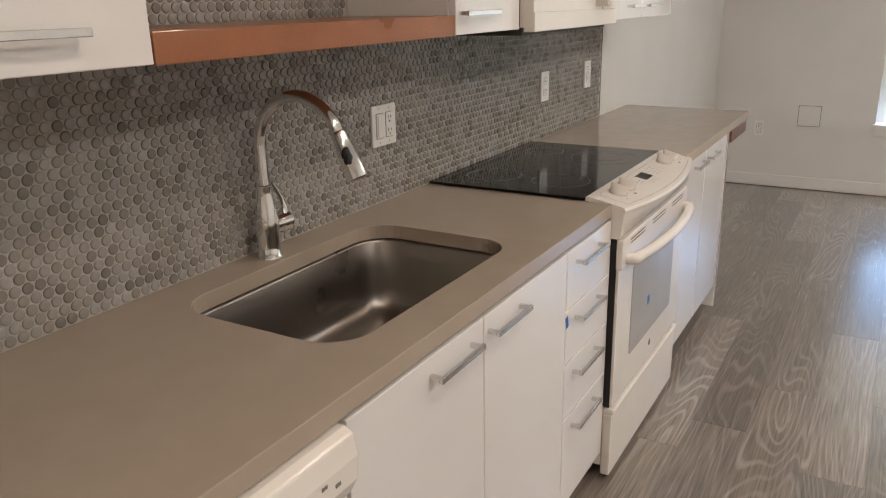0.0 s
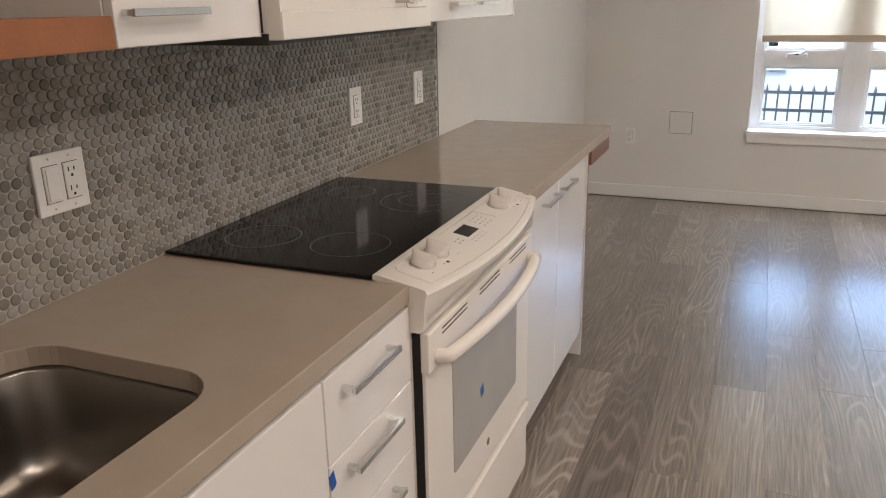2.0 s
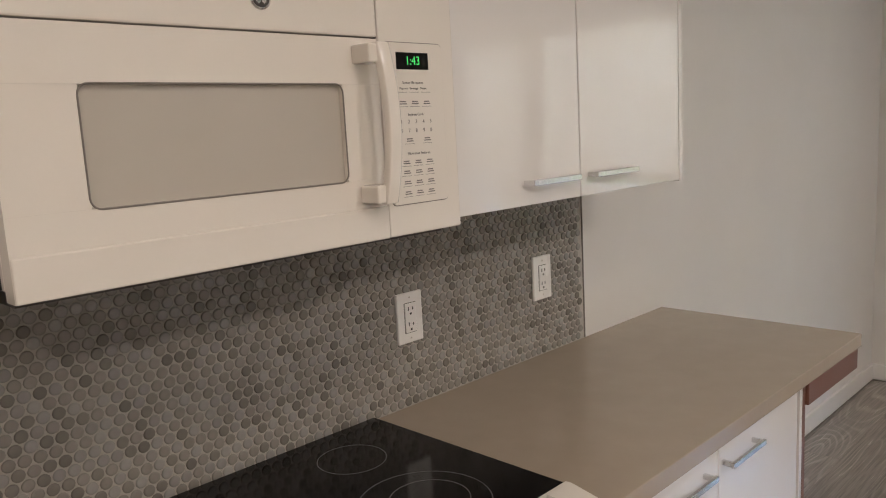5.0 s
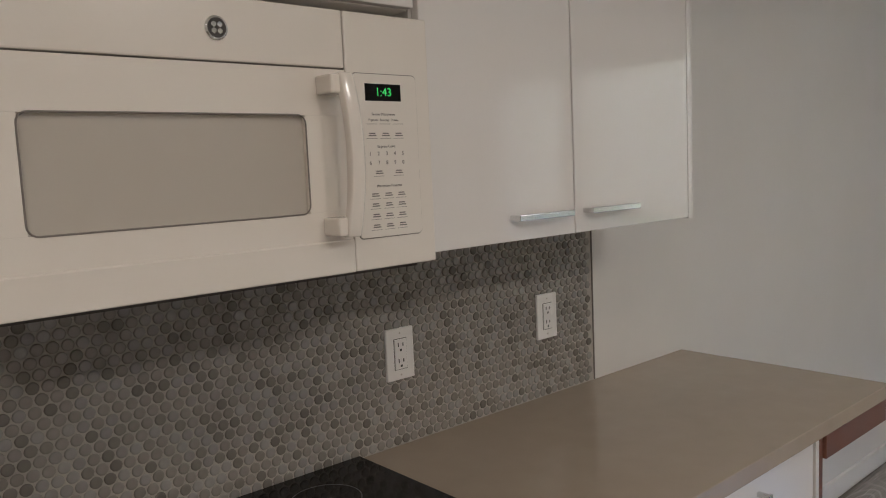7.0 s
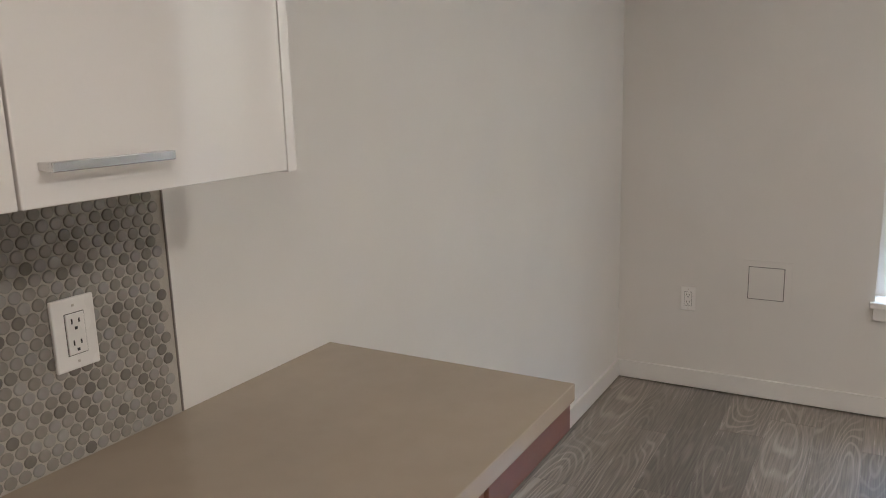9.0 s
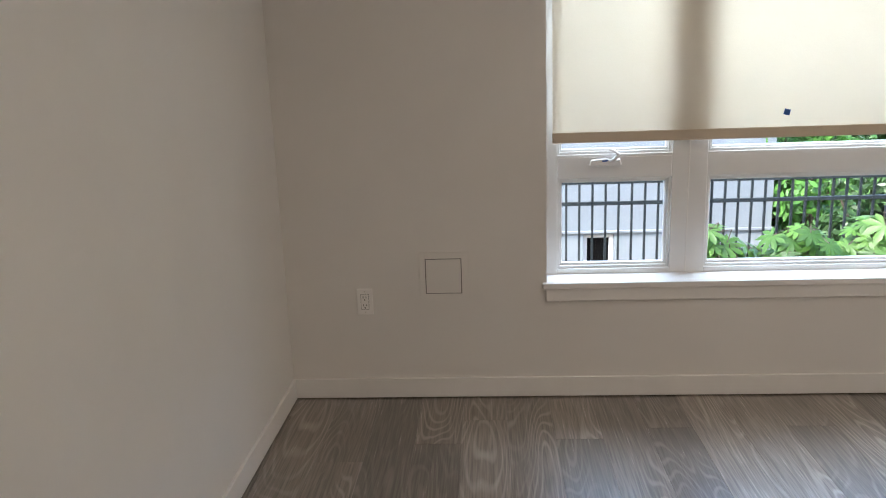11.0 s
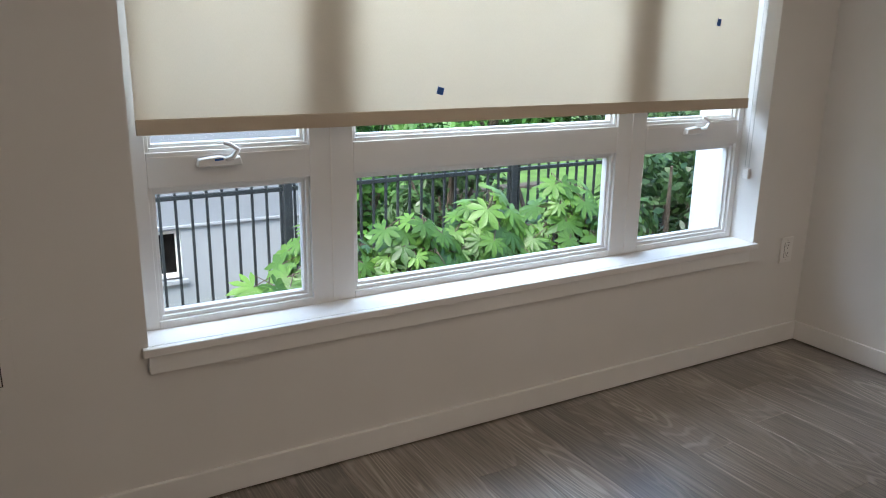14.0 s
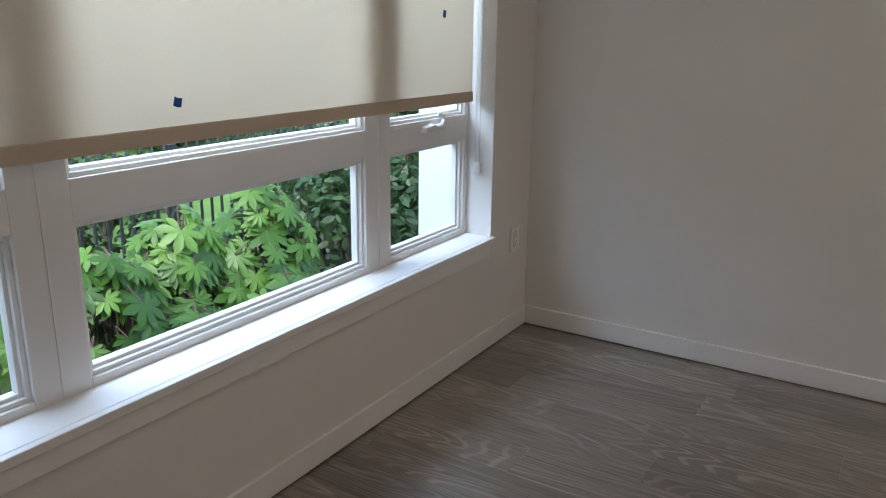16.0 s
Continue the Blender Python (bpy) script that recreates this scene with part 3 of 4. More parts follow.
def slab(name, outer, hole, label):
    bm = bmesh.new()
    edges = []
    for lp in ([outer] if hole is None else [outer, hole]):
        vs = [bm.verts.new(p) for p in lp]
        edges += [bm.edges.new((vs[i], vs[(i + 1) % len(vs)])) for i in range(len(vs))]
    bmesh.ops.triangle_fill(bm, edges=edges, use_beauty=True)
    ex = bmesh.ops.extrude_face_region(bm, geom=list(bm.faces))
    bmesh.ops.translate(bm, verts=[v for v in ex["geom"] if isinstance(v, bmesh.types.BMVert)], vec=(0, 0, -0.037))
    bmesh.ops.recalc_face_normals(bm, faces=bm.faces)
    bmesh.ops.bevel(bm, geom=[e for e in bm.edges if e.calc_face_angle(0) > 0.9], offset=0.0022, segments=2, affect="EDGES", profile=0.5, clamp_overlap=True)
    ob = finish(name, bm, QUARTZ)
    return tagged(ob, label, "countertop")


CX, CX2 = 0.018, 0.037
slab("countertop", [(WX + 0.0005, 2.03, 0.90), (CX, 2.03, 0.90), (CX, 4.524, 0.90), (WX + 0.0005, 4.524, 0.90)],
     rounded(SX0, SX1, SY0, SY1, 0.085, 0.90, 8), "taupe quartz kitchen countertop with an undermount sink cut-out")
slab("countertop", [(WX + 0.0005, 5.292, 0.90), (CX2, 5.292, 0.90), (CX2, 6.580, 0.90), (WX + 0.0005, 6.580, 0.90)], None,
     "taupe quartz countertop with a bar overhang at its end")

sink = thing("sink", (-0.28, 3.736, 0.866), "brushed stainless steel undermount sink, empty", "sink")
bm = bmesh.new()


def ring(d, z, r):
    return rounded(SX0 + d, SX1 - d, SY0 + d, SY1 - d, r, z, 8)


loft(bm, [ring(-0.02, 0.8615, 0.105), ring(0.001, 0.8615, 0.085), ring(0.004, 0.856, 0.083), ring(0.012, 0.73, 0.078), ring(0.018, 0.695, 0.074),
          ring(0.032, 0.677, 0.068), ring(0.055, 0.669, 0.055), ring(0.15, 0.663, 0.03), ring(0.18, 0.661, 0.012)], (False, True))
finish("bowl", bm, STEEL, sink, smooth=True)
bm = bmesh.new()
disc(bm, (-0.30, 3.74, 0.6615), (0, 0, 1), 0.045, 0.004, 28, 0.040)
finish("drain", bm, CHROME, sink, smooth=40)

fau = thing("faucet", (-0.528, 3.722, 0.90), "polished chrome gooseneck pull-down kitchen faucet with side lever", "faucet")
fx, fy = -0.528, 3.722
bm = bmesh.new()
prof = [(0.030, 0.900), (0.030, 0.905), (0.026, 0.909), (0.026, 0.935), (0.0275, 0.955), (0.0275, 0.985), (0.023, 1.015), (0.019, 1.045), (0.0175, 1.062), (0.0185, 1.064), (0.0185, 1.068), (0.0145, 1.070)]
loft(bm, [[(fx + r * math.cos(a), fy + r * math.sin(a), z) for a in (math.tau * k / 28 for k in range(28))] for r, z in prof])
finish("body", bm, CHROME, fau, smooth=50)
RA = 0.113
path = [(fx, fy, 1.068), (fx, fy, 1.12)] + [(fx + RA - RA * math.cos(a), fy, 1.155 + RA * math.sin(a)) for a in (radians(158) * k / 22 for k in range(23))]
bm = bmesh.new()
tube(bm, path, 0.0135, 18)
finish("spout", bm, CHROME, fau, smooth=50)
end, before = Vector(path[-1]), Vector(path[-2])
d = (end - before).normalized()
bm = bmesh.new()
tube(bm, [end - d * 0.004, end, end + d * 0.002, end + d * 0.03, end + d * 0.07, end + d * 0.098, end + d * 0.101], [0.0135, 0.016, 0.0165, 0.0185, 0.0215, 0.0225, 0.019], 22)
finish("spray_head", bm, CHROME, fau, smooth=50)
bm = bmesh.new()
side = Vector((0.45, -0.85, 0.1)).normalized()
for k, s in ((0.045, 0.014), (0.058, 0.015), (0.07, 0.012)):
    bmesh.ops.create_icosphere(bm, subdivisions=2, radius=s, matrix=Matrix.Translation(end + d * k + side * 0.0125) @ Matrix.Diagonal((0.75, 0.75, 1.25, 1)))
finish("spray_button", bm, DARK, fau, smooth=True)
bm = bmesh.new()
tube(bm, [(fx, fy + 0.018, 0.972), (fx, fy + 0.058, 0.972), (fx, fy + 0.060, 0.972), (fx, fy + 0.068, 0.972), (fx, fy + 0.070, 0.972)], [0.020, 0.020, 0.0215, 0.0215, 0.018], 20)
finish("lever_hub", bm, CHROME, fau, smooth=50)
bm = bmesh.new()
tube(bm, [(fx, fy + 0.060, 0.985), (fx - 0.001, fy + 0.062, 1.005), (fx - 0.003, fy + 0.055, 1.030), (fx - 0.005, fy + 0.042, 1.052), (fx - 0.006, fy + 0.034, 1.066)], [0.0085, 0.0075, 0.0055, 0.0055, 0.004], 12)
finish("lever", bm, CHROME, fau, smooth=50)

# ---- range ----
RY0, RY1 = 4.527, 5.286
rg = thing("range", (-0.28, 4.907, 0), "white slide-in electric range with black glass cooktop", "range")
blocks("body", [(WX + 0.02, 0.012, RY0, RY1, 0.05, 0.8985)], ENAMEL, rg, bevel=0.002)
pieces("foot", [(x, x + 0.03, y, y + 0.03, 0, 0.05) for x in (-0.5, -0.06) for y in (RY0 + 0.03, RY1 - 0.06)], DARK, rg, bevel=0.002)
bm = bmesh.new()
box(bm, -0.579, -0.062, 4.512, 5.302, 0.9025, 0.9095)
cook = finish("cooktop", bm, BLACKGLASS, rg, bevel=0.002)
bm = bmesh.new()


def burner(bm, x, y, r):
    seg, w = 56, 0.0008
    loft(bm, [[(x + q * math.cos(a), y + q * math.sin(a), z) for a in (math.tau * k / seg for k in range(seg))]
              for q, z in ((r + w, 0.9095), (r + w, 0.9098), (r - w, 0.9098), (r - w, 0.9095))], (False, False))


for x, y, r in ((-0.433, 4.680, 0.088), (-0.207, 4.690, 0.090), (-0.443, 5.130, 0.067), (-0.207, 5.100, 0.115), (-0.208, 5.112, 0.070)):
    bm = bmesh.new()
    burner(bm, x, y, r)
    finish("burner_ring", bm, RINGPRINT, rg)
# bowed control console
SL = 0.19


def lip(y):
    u = (y - 4.907) / 0.394
    return 0.056 + 0.044 * (1 - u * u)


def top(x):
    return 0.9135 - SL * max(0.0, x + 0.050) - 0.0006


bm = bmesh.new()
loops = []
for k in range(25):
    y = 4.513 + 0.788 * k / 24
    e = lip(y)
    loops.append([(-0.0615, y, 0.9025), (-0.0615, y, 0.9125), (-0.050, y, 0.9135), (e - 0.010, y, top(e - 0.010)), (e - 0.003, y, top(e) - 0.001), (e, y, top(e) - 0.009),
                  (e - 0.005, y, top(e) - 0.022), (0.046, y, 0.806), (0.040, y, 0.800), (0.0125, y, 0.800), (0.0125, y, 0.889)])
loft(bm, loops)
cons = finish("control_console", bm, ENAMEL, rg, smooth=35)
tilt = math.atan(SL)


def on_console(x, y, lift=0.0):
    return Matrix.Translation((x, y, top(x))) @ Matrix.Rotation(tilt, 4, "Y") @ Matrix.Translation((0, 0, lift))


def knob(x, y, turn):
    bm = bmesh.new()
    seg = 28
    ring_at = [(math.cos(a), math.sin(a)) for a in (math.tau * k / seg for k in range(seg))]
    # round skirt that sweeps up into a tall crescent finger grip
    loops = [[(r * u, r * v, z) for u, v in ring_at] for r, z in ((0.0245, 0.0), (0.0245, 0.004), (0.0225, 0.0065))]
    for flat, part, r in ((0.78, 0.22, 0.0228), (0.50, 0.50, 0.0238), (0.17, 0.95, 0.0250), (0.10, 1.0, 0.0245)):
        loops.append([(r * u, r * v * flat + 0.006 * part, 0.0065 + part * (0.0150 - 0.10 * r * u)) for u, v in ring_at])
    loft(bm, loops)
    bmesh.ops.transform(bm, matrix=on_console(x, y, 0.0005) @ Matrix.Rotation(radians(turn), 4, "Z") @ Matrix.Scale(1.14, 4), verts=bm.verts)
    finish("knob", bm, KNOBM, rg, smooth=45)


for y in (4.628, 4.703, 5.128, 5.200):
    knob(-0.003, y, 8)


def printed(x0, x1, y0, y1, material, name, lift=0.0012):
    bm = bmesh.new()
    xm, ym = (x0 + x1) / 2, (y0 + y1) / 2
    box(bm, x0 - xm, x1 - xm, y0 - ym, y1 - ym, 0.0002, lift)
    bmesh.ops.transform(bm, matrix=on_console(xm, ym), verts=bm.verts)
    return bm


finish("display", printed(-0.022, 0.018, 4.850, 4.922, BLACKGLASS, "display"), BLACKGLASS, rg, bevel=0.0004)
bm = bmesh.new()
for cx, cy, w, h in [(-0.036 + 0.0, 4.975 + 0.028 * k, 0.003, 0.012) for k in range(3)] + [(-0.020 + 0.013 * r, 4.955 + 0.022 * k, 0.0025, 0.009) for r in range(4) for k in range(3)] + \
        [(0.002 + 0.012 * r, 4.795 + 0.020 * k, 0.0025, 0.010) for r in range(2) for k in range(2)] + [(0.028 + 0.010 * r, 4.84 + 0.018 * k, 0.0025, 0.004) for r in range(2) for k in range(5)] + \
        [(0.030, 4.60, 0.002, 0.008), (0.030, 4.66, 0.002, 0.008), (0.033, 4.735, 0.002, 0.008), (0.031, 5.155, 0.002, 0.008), (0.030, 5.225, 0.002, 0.008)]:
    b2 = printed(cx, cx + w, cy, cy + h, GREYPRINT, "print", 0.0005)
    me = bpy.data.meshes.new("tmp")
    b2.to_mesh(me)
    b2.free()
    bm.from_mesh(me)
    bpy.data.meshes.remove(me)
finish("button_print", bm, GREYPRINT, rg, kind="stuff")
for x, y, r in ((0.034, 4.678, 0.004), (0.036, 5.183, 0.0035)):
    bm = bmesh.new()
    bmesh.ops.create_cone(bm, cap_ends=True, segments=14, radius1=r, radius2=r, depth=0.0012, matrix=on_console(x, y, 0.0008))
    finish("indicator_lamp", bm, RED, rg)
bm = bmesh.new()
tube(bm, [on_console(-0.038, y0) @ Vector((0, 0, 0)) for y0 in (4.80, 5.03)], 0.0016, 6)
tube(bm, [on_console(x, 5.03 + 0.004 * i) @ Vector((0, 0, 0)) for i, x in enumerate((-0.038, -0.02, 0.0, 0.022))], 0.0016, 6)
finish("keypad_border", bm, KNOBM, rg, smooth=True)
bm = bmesh.new()
out = [(-0.040, 4.575), (-0.040, 5.240)] + [(lip(y) - 0.016, y) for y in (5.262 - 0.71 * k / 20 for k in range(21))] + [(-0.030, 4.560)]
tube(bm, [on_console(x, y) @ Vector((0, 0, 0)) for x, y in out + out[:1]], 0.0016, 6)
finish("console_border", bm, KNOBM, rg, smooth=True)
# oven door
blocks("oven_door", [(0.032, 0.042, RY0 + 0.002, RY1 - 0.002, 0.262, 0.790)], ENAMEL, rg, bevel=0.003)
blocks("door_gap", [(0.0125, 0.034, RY0 + 0.006, RY1 - 0.006, 0.790, 0.7995)], DARK, rg, bevel=0)
blocks("side_seal", [(0.0125, 0.032, RY0 + 0.003, RY1 - 0.003, 0.256, 0.790)], DARK, rg, bevel=0)
bm = bmesh.new()
loft(bm, [[(0.0425 + dx, y, z) for y, z, _ in [(p[0], p[1], 0) for p in rounded(4.672, 5.160, 0.375, 0.672, 0.012, 0, 4)]] for dx in (-0.004, 0.001)])
finish("oven_window", bm, OVENGLASS, rg)
blocks("door_top_band", [(0.030, 0.050, RY0 + 0.001, RY1 - 0.001, 0.702, 0.793)], ENAMEL, rg, bevel=0.004)
pieces("vent_slot", [(0.0498, 0.0505, y, y + 0.15, z, z + 0.004) for y in (4.60, 4.835, 5.07) for z in (0.765, 0.776)], SHADOWGAP, rg, bevel=0)
bm = bmesh.new()
pts = [(0.034, 4.570, 0.728), (0.070, 4.572, 0.730)] + [(0.072 + 0.032 * (1 - u * u), 4.907 + 0.345 * u, 0.731) for u in (-0.97 + 1.94 * k / 18 for k in range(19))] + [(0.070, 5.242, 0.730), (0.034, 5.244, 0.728)]
tube(bm, pts, [0.015, 0.0165] + [0.0165] * 19 + [0.0165, 0.015], 14)
finish("oven_handle", bm, ENAMEL, rg, smooth=60)
bm = bmesh.new()
disc(bm, (0.042, 4.915, 0.322), (1, 0, 0), 0.011, 0.0012, 24)
finish("badge", bm, NICKEL, rg)
blocks("storage_drawer", [(0.0125, 0.042, RY0 + 0.002, RY1 - 0.002, 0.018, 0.232), (0.0125, 0.050, RY0 + 0.002, RY1 - 0.002, 0.232, 0.252)], ENAMEL, rg, bevel=0.005)
tape_bit((0.0437, 4.866, 0.497), (0, 1, 0), (0, 0, 1), 0.024, 0.030, 10)
tape_bit((FX + 0.0002, 4.186, 0.668), (0, 1, 0), (0, 0, 1), 0.018, 0.034, 12)

# ---- upper cabinets ----
UX, UZ, UT = -0.267, 1.369, 2.16


def upper(y0, y1, z0, label):
    c = thing("wall_cabinet", (-0.42, (y0 + y1) / 2, z0), label, "cabinet", "wall cabinets")
    blocks("body", [(WX + 0.001, UX - 0.0205, y0 + 0.0004, y1 - 0.0004, z0, UT)], CARC, c, bevel=0.001)
    return c


c = upper(2.36, 3.254, UZ, "white gloss wall cabinet with two doors")
front(c, "door", 2.36, 2.807, UZ, UT, UX, (2.50, 2.67, 1.421))
front(c, "door", 2.807, 3.254, UZ, UT, UX, (2.965, 3.138, 1.421))
c = upper(4.141, 4.505, UZ, "white gloss wall cabinet with one door")
front(c, "door", 4.141, 4.503, UZ, UT, UX, (4.155, 4.328, 1.421))
sh = thing("open_shelf", (-0.42, 3.70, UZ), "thick cherry-brown wooden open shelf between wall cabinets", "shelf")
blocks("shelf_board", [(WX + 0.008, UX, 3.2555, 4.1395, 1.369, 1.417)], BROWN, sh, bevel=0.0015)
blocks("upper_board", [(WX + 0.008, UX, 3.2555, 4.1395, 2.112, 2.16)], BROWN, sh, bevel=0.0015)
c = upper(4.524, 5.256, 1.79, "white gloss wall cabinet above the microwave with two doors")
front(c, "door", 4.524, 4.858, 1.79, UT, UX, (4.662, 4.812, 1.824))
front(c, "door", 4.858, 5.256, 1.79, UT, UX, (4.896, 5.042, 1.824))
c = upper(5.258, 6.126, UZ, "tall white gloss wall cabinet with two doors")
front(c, "door", 5.262, 5.669, UZ, UT, UX, (5.470, 5.632, 1.417))
front(c, "door", 5.669, 6.108, UZ, UT, UX, (5.693, 5.863, 1.417))
blocks("side_panel", [(WX + 0.001, UX, 6.1085, 6.128, UZ - 0.001, UT)], LACQ, c, bevel=0.001)
blocks("filler", [(WX + 0.001, UX - 0.012, 4.5055, 4.5235, UZ, UT)], LACQ, c, bevel=0.001)

# ---- microwave ----
mw = thing("microwave", (-0.41, 4.885, 1.36), "white over-the-range microwave with a clock showing 1:43", "microwave")
MX, MY0, MY1, MZ0, MZ1 = -0.235, 4.526, 5.252, 1.362, 1.766
blocks("body", [(WX + 0.001, MX - 0.03, MY0, MY1, MZ0 + 0.012, MZ1)], ENAMEL, mw, bevel=0.002)
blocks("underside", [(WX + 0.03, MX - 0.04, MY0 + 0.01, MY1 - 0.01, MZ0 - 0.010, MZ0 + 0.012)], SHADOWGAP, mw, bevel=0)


blocks("side_seam", [(WX + 0.05, UX - 0.009, 4.5237, 4.5258, MZ0 + 0.014, MZ1)], DARK, mw, bevel=0)


def plate_ring(y0, y1, z0, z1, a0, a1, b0, b1, x0, x1):
    return [(x0, x1, y0, y1, z0, b0), (x0, x1, y0, y1, b1, z1), (x0, x1, y0, a0, b0, b1), (x0, x1, a1, y1, b0, b1)]


blocks("door", plate_ring(MY0, 5.083, MZ0, 1.676, 4.622, 5.008, 1.460, 1.606, MX - 0.03, MX), ENAMEL, mw, bevel=0.0003)
blocks("door_lower_lip", [(MX - 0.001, MX + 0.004, MY0, 5.083, MZ0, 1.415)], ENAMEL, mw, bevel=0.003)
blocks("top_grille_panel", [(MX - 0.03, MX + 0.001, MY0, 5.083, 1.6785, MZ1)], ENAMEL, mw, bevel=0.0025)
blocks("side_panel", [(MX - 0.03, MX + 0.0005, 5.0855, MY1, MZ0, MZ1)], ENAMEL, mw, bevel=0.0025)
blocks("window_screen", [(MX - 0.03, MX - 0.008, 4.619, 5.011, 1.457, 1.609)], MESHGLASS, mw, bevel=0)
bm = bmesh.new()
rim = [(p[0], p[1]) for p in rounded(4.621, 5.009, 1.459, 1.607, 0.014, 0, 5)]
tube(bm, [(MX + 0.0002, y, z) for y, z in rim + rim[:1]], 0.0013, 6)
finish("window_gasket", bm, GASKET, mw, smooth=True)
blocks("panel_joint", [(MX - 0.02, MX - 0.004, 5.0832, 5.0854, MZ0 + 0.01, MZ1 - 0.005)], SHADOWGAP, mw, bevel=0)
bm = bmesh.new()
edge = [(p[0], p[1]) for p in rounded(5.0945, 5.2225, 1.4125, 1.6725, 0.008, 0, 4)]
tube(bm, [(MX + 0.0008, y, z) for y, z in edge + edge[:1]], 0.0009, 6)
finish("keypad_edge", bm, GASKET, mw, smooth=True)
bm = bmesh.new()
lp = [(p[0], p[1]) for p in rounded(5.095, 5.222, 1.413, 1.672, 0.008, 0, 4)]
loft(bm, [[(MX + 0.0005 + dx, y, z) for y, z in lp] for dx in (0, 0.0025)])
finish("keypad", bm, ENAMEL, mw, bevel=0.0008)
KX = MX + 0.003
blocks("display", [(KX - 0.0005, KX + 0.0008, 5.118, 5.189, 1.630, 1.657)], BLACKGLASS, mw, bevel=0.0005)
words("1:43", 0.019, facing_x(KX + 0.0010, 5.154, 1.6435), GREENLED, mw, "clock_digits")
words("Sensor Microwave", 0.0062, facing_x(KX + 0.0003, 5.152, 1.609), GREYPRINT, mw)
words("Express Cook", 0.0062, facing_x(KX + 0.0003, 5.155, 1.558), GREYPRINT, mw)
words("Microwave Features", 0.0062, facing_x(KX + 0.0003, 5.157, 1.495), GREYPRINT, mw)
words("Popcorn   Beverage   Potato", 0.0052, facing_x(KX + 0.0003, 5.152, 1.600), GREYPRINT, mw)
for i, row in enumerate(("12345", "67890")):
    for j, ch in enumerate(row):
        words(ch, 0.0085, facing_x(KX + 0.0003, 5.122 + 0.0165 * j, 1.5465 - 0.0145 * i), GREYPRINT, mw, "digit")
bars = []
for z, n in ((1.578, 3), (1.518, 2), (1.482, 3), (1.466, 3), (1.449, 3), (1.432, 3)):
    for k in range(n):
        y = 5.120 + (0.0265 * k if n == 3 else 0.010 + 0.040 * k)
        bars += [(KX, KX + 0.0004, y + 0.002, y + 0.014, z, z + 0.0018), (KX, KX + 0.0004, y + 0.001, y + 0.016, z - 0.0035, z - 0.0018), (KX, KX + 0.0004, y - 0.003, y + 0.018, z - 0.0075, z - 0.0069)]
bars += [(KX, KX + 0.0004, 5.117 + 0.0265 * k, 5.138 + 0.0265 * k, 1.5935, 1.5941) for k in range(3)]
blocks("key_print", bars, GREYPRINT, mw, bevel=0, kind="stuff")
hy = 5.048
for z0, z1 in ((1.424, 1.452), (1.636, 1.664)):
    bm = bmesh.new()
    box(bm, MX - 0.001, MX + 0.042, hy - 0.018, hy + 0.016, z0, z1)
    finish("handle_post", bm, ENAMEL, mw, bevel=0.003)
bm = bmesh.new()
loops = []
for k in range(15):
    u = -1 + 2 * k / 14
    z, x = 1.544 + 0.122 * u, MX + 0.038 + 0.012 * (1 - u * u)
    yy = hy + 0.010 + 0.006 * (1 - u * u)
    loops.append([(x - 0.006, yy - 0.016, z), (x + 0.006, yy - 0.013, z), (x + 0.008, yy + 0.006, z), (x + 0.003, yy + 0.013, z), (x - 0.006, yy + 0.013, z)])
loft(bm, loops)
finish("handle", bm, ENAMEL, mw, bevel=0.002, smooth=40)
bm = bmesh.new()
disc(bm, (MX + 0.001, 4.877, 1.722), (1, 0, 0), 0.0165, 0.002, 32)
disc(bm, (MX + 0.003, 4.877, 1.722), (1, 0, 0), 0.0165, 0.0016, 32, 0.0145)
finish("badge", bm, CHROME, mw, smooth=30)
bm = bmesh.new()
disc(bm, (MX + 0.0046, 4.877, 1.722), (1, 0, 0), 0.0135, 0.0004, 28)
finish("badge_field", bm, SHADOWGAP, mw)
bm = bmesh.new()
for a in range(4):
    t = radians(45 + 90 * a)
    bmesh.ops.create_icosphere(bm, subdivisions=1, radius=0.0042, matrix=Matrix.Translation((MX + 0.005, 4.877 + 0.0062 * math.cos(t), 1.722 + 0.0062 * math.sin(t))) @ Matrix.Diagonal((0.15, 1, 1, 1)))
finish("badge_petal", bm, CHROME, mw)

# ---- outside ----
G = -1.5
ground = blocks("ground", [(-400, 400, WY + 0.21, 800, G - 0.2, G)], GRASS, bevel=0)
tagged(ground, "green lawn and garden ground outside the window", "ground", kind="structure")
blocks("flower_bed", [(-4, 9.0, WY + 0.4, 14.9, G, G + 0.03)], SOIL, bevel=0)
tagged(bpy.data.objects["flower_bed"], "dark soil bed along the fence", "soil", kind="structure")

col = tagged(blocks("pillar", [(3.145, 3.75, 9.145, 9.335, G, 3.2)], PILLAR, bevel=0.006), "white rendered pillar beside the window outside", "pillar", kind="structure")

# iron fence
FY = 12.9
fence = thing("iron_fence", (2.0, FY, G), "black iron picket fence with spear tips", "fence")
pieces("rail", [(-6.0, 11.6, FY - 0.018, FY + 0.018, z, z + 0.035) for z in (0.330, 0.130, -1.35)], IRON, fence, bevel=0.002)
pieces("post", [(x - 0.035, x + 0.035, FY - 0.035, FY + 0.035, G, 0.42) for x in (-4.62, -2.31, 0.0, 2.31, 4.62, 6.93, 9.24)], IRON, fence, bevel=0.004)
bm = bmesh.new()
box(bm, -0.010, 0.010, -0.010, 0.010, -1.94, -0.075)
disc(bm, (0, 0, -0.078), (0, 0, 1), 0.011, 0.012, 8, 0.019)
disc(bm, (0, 0, -0.066), (0, 0, 1), 0.019, 0.066, 8, 0.001)
pick_me = bpy.data.meshes.new("picket")
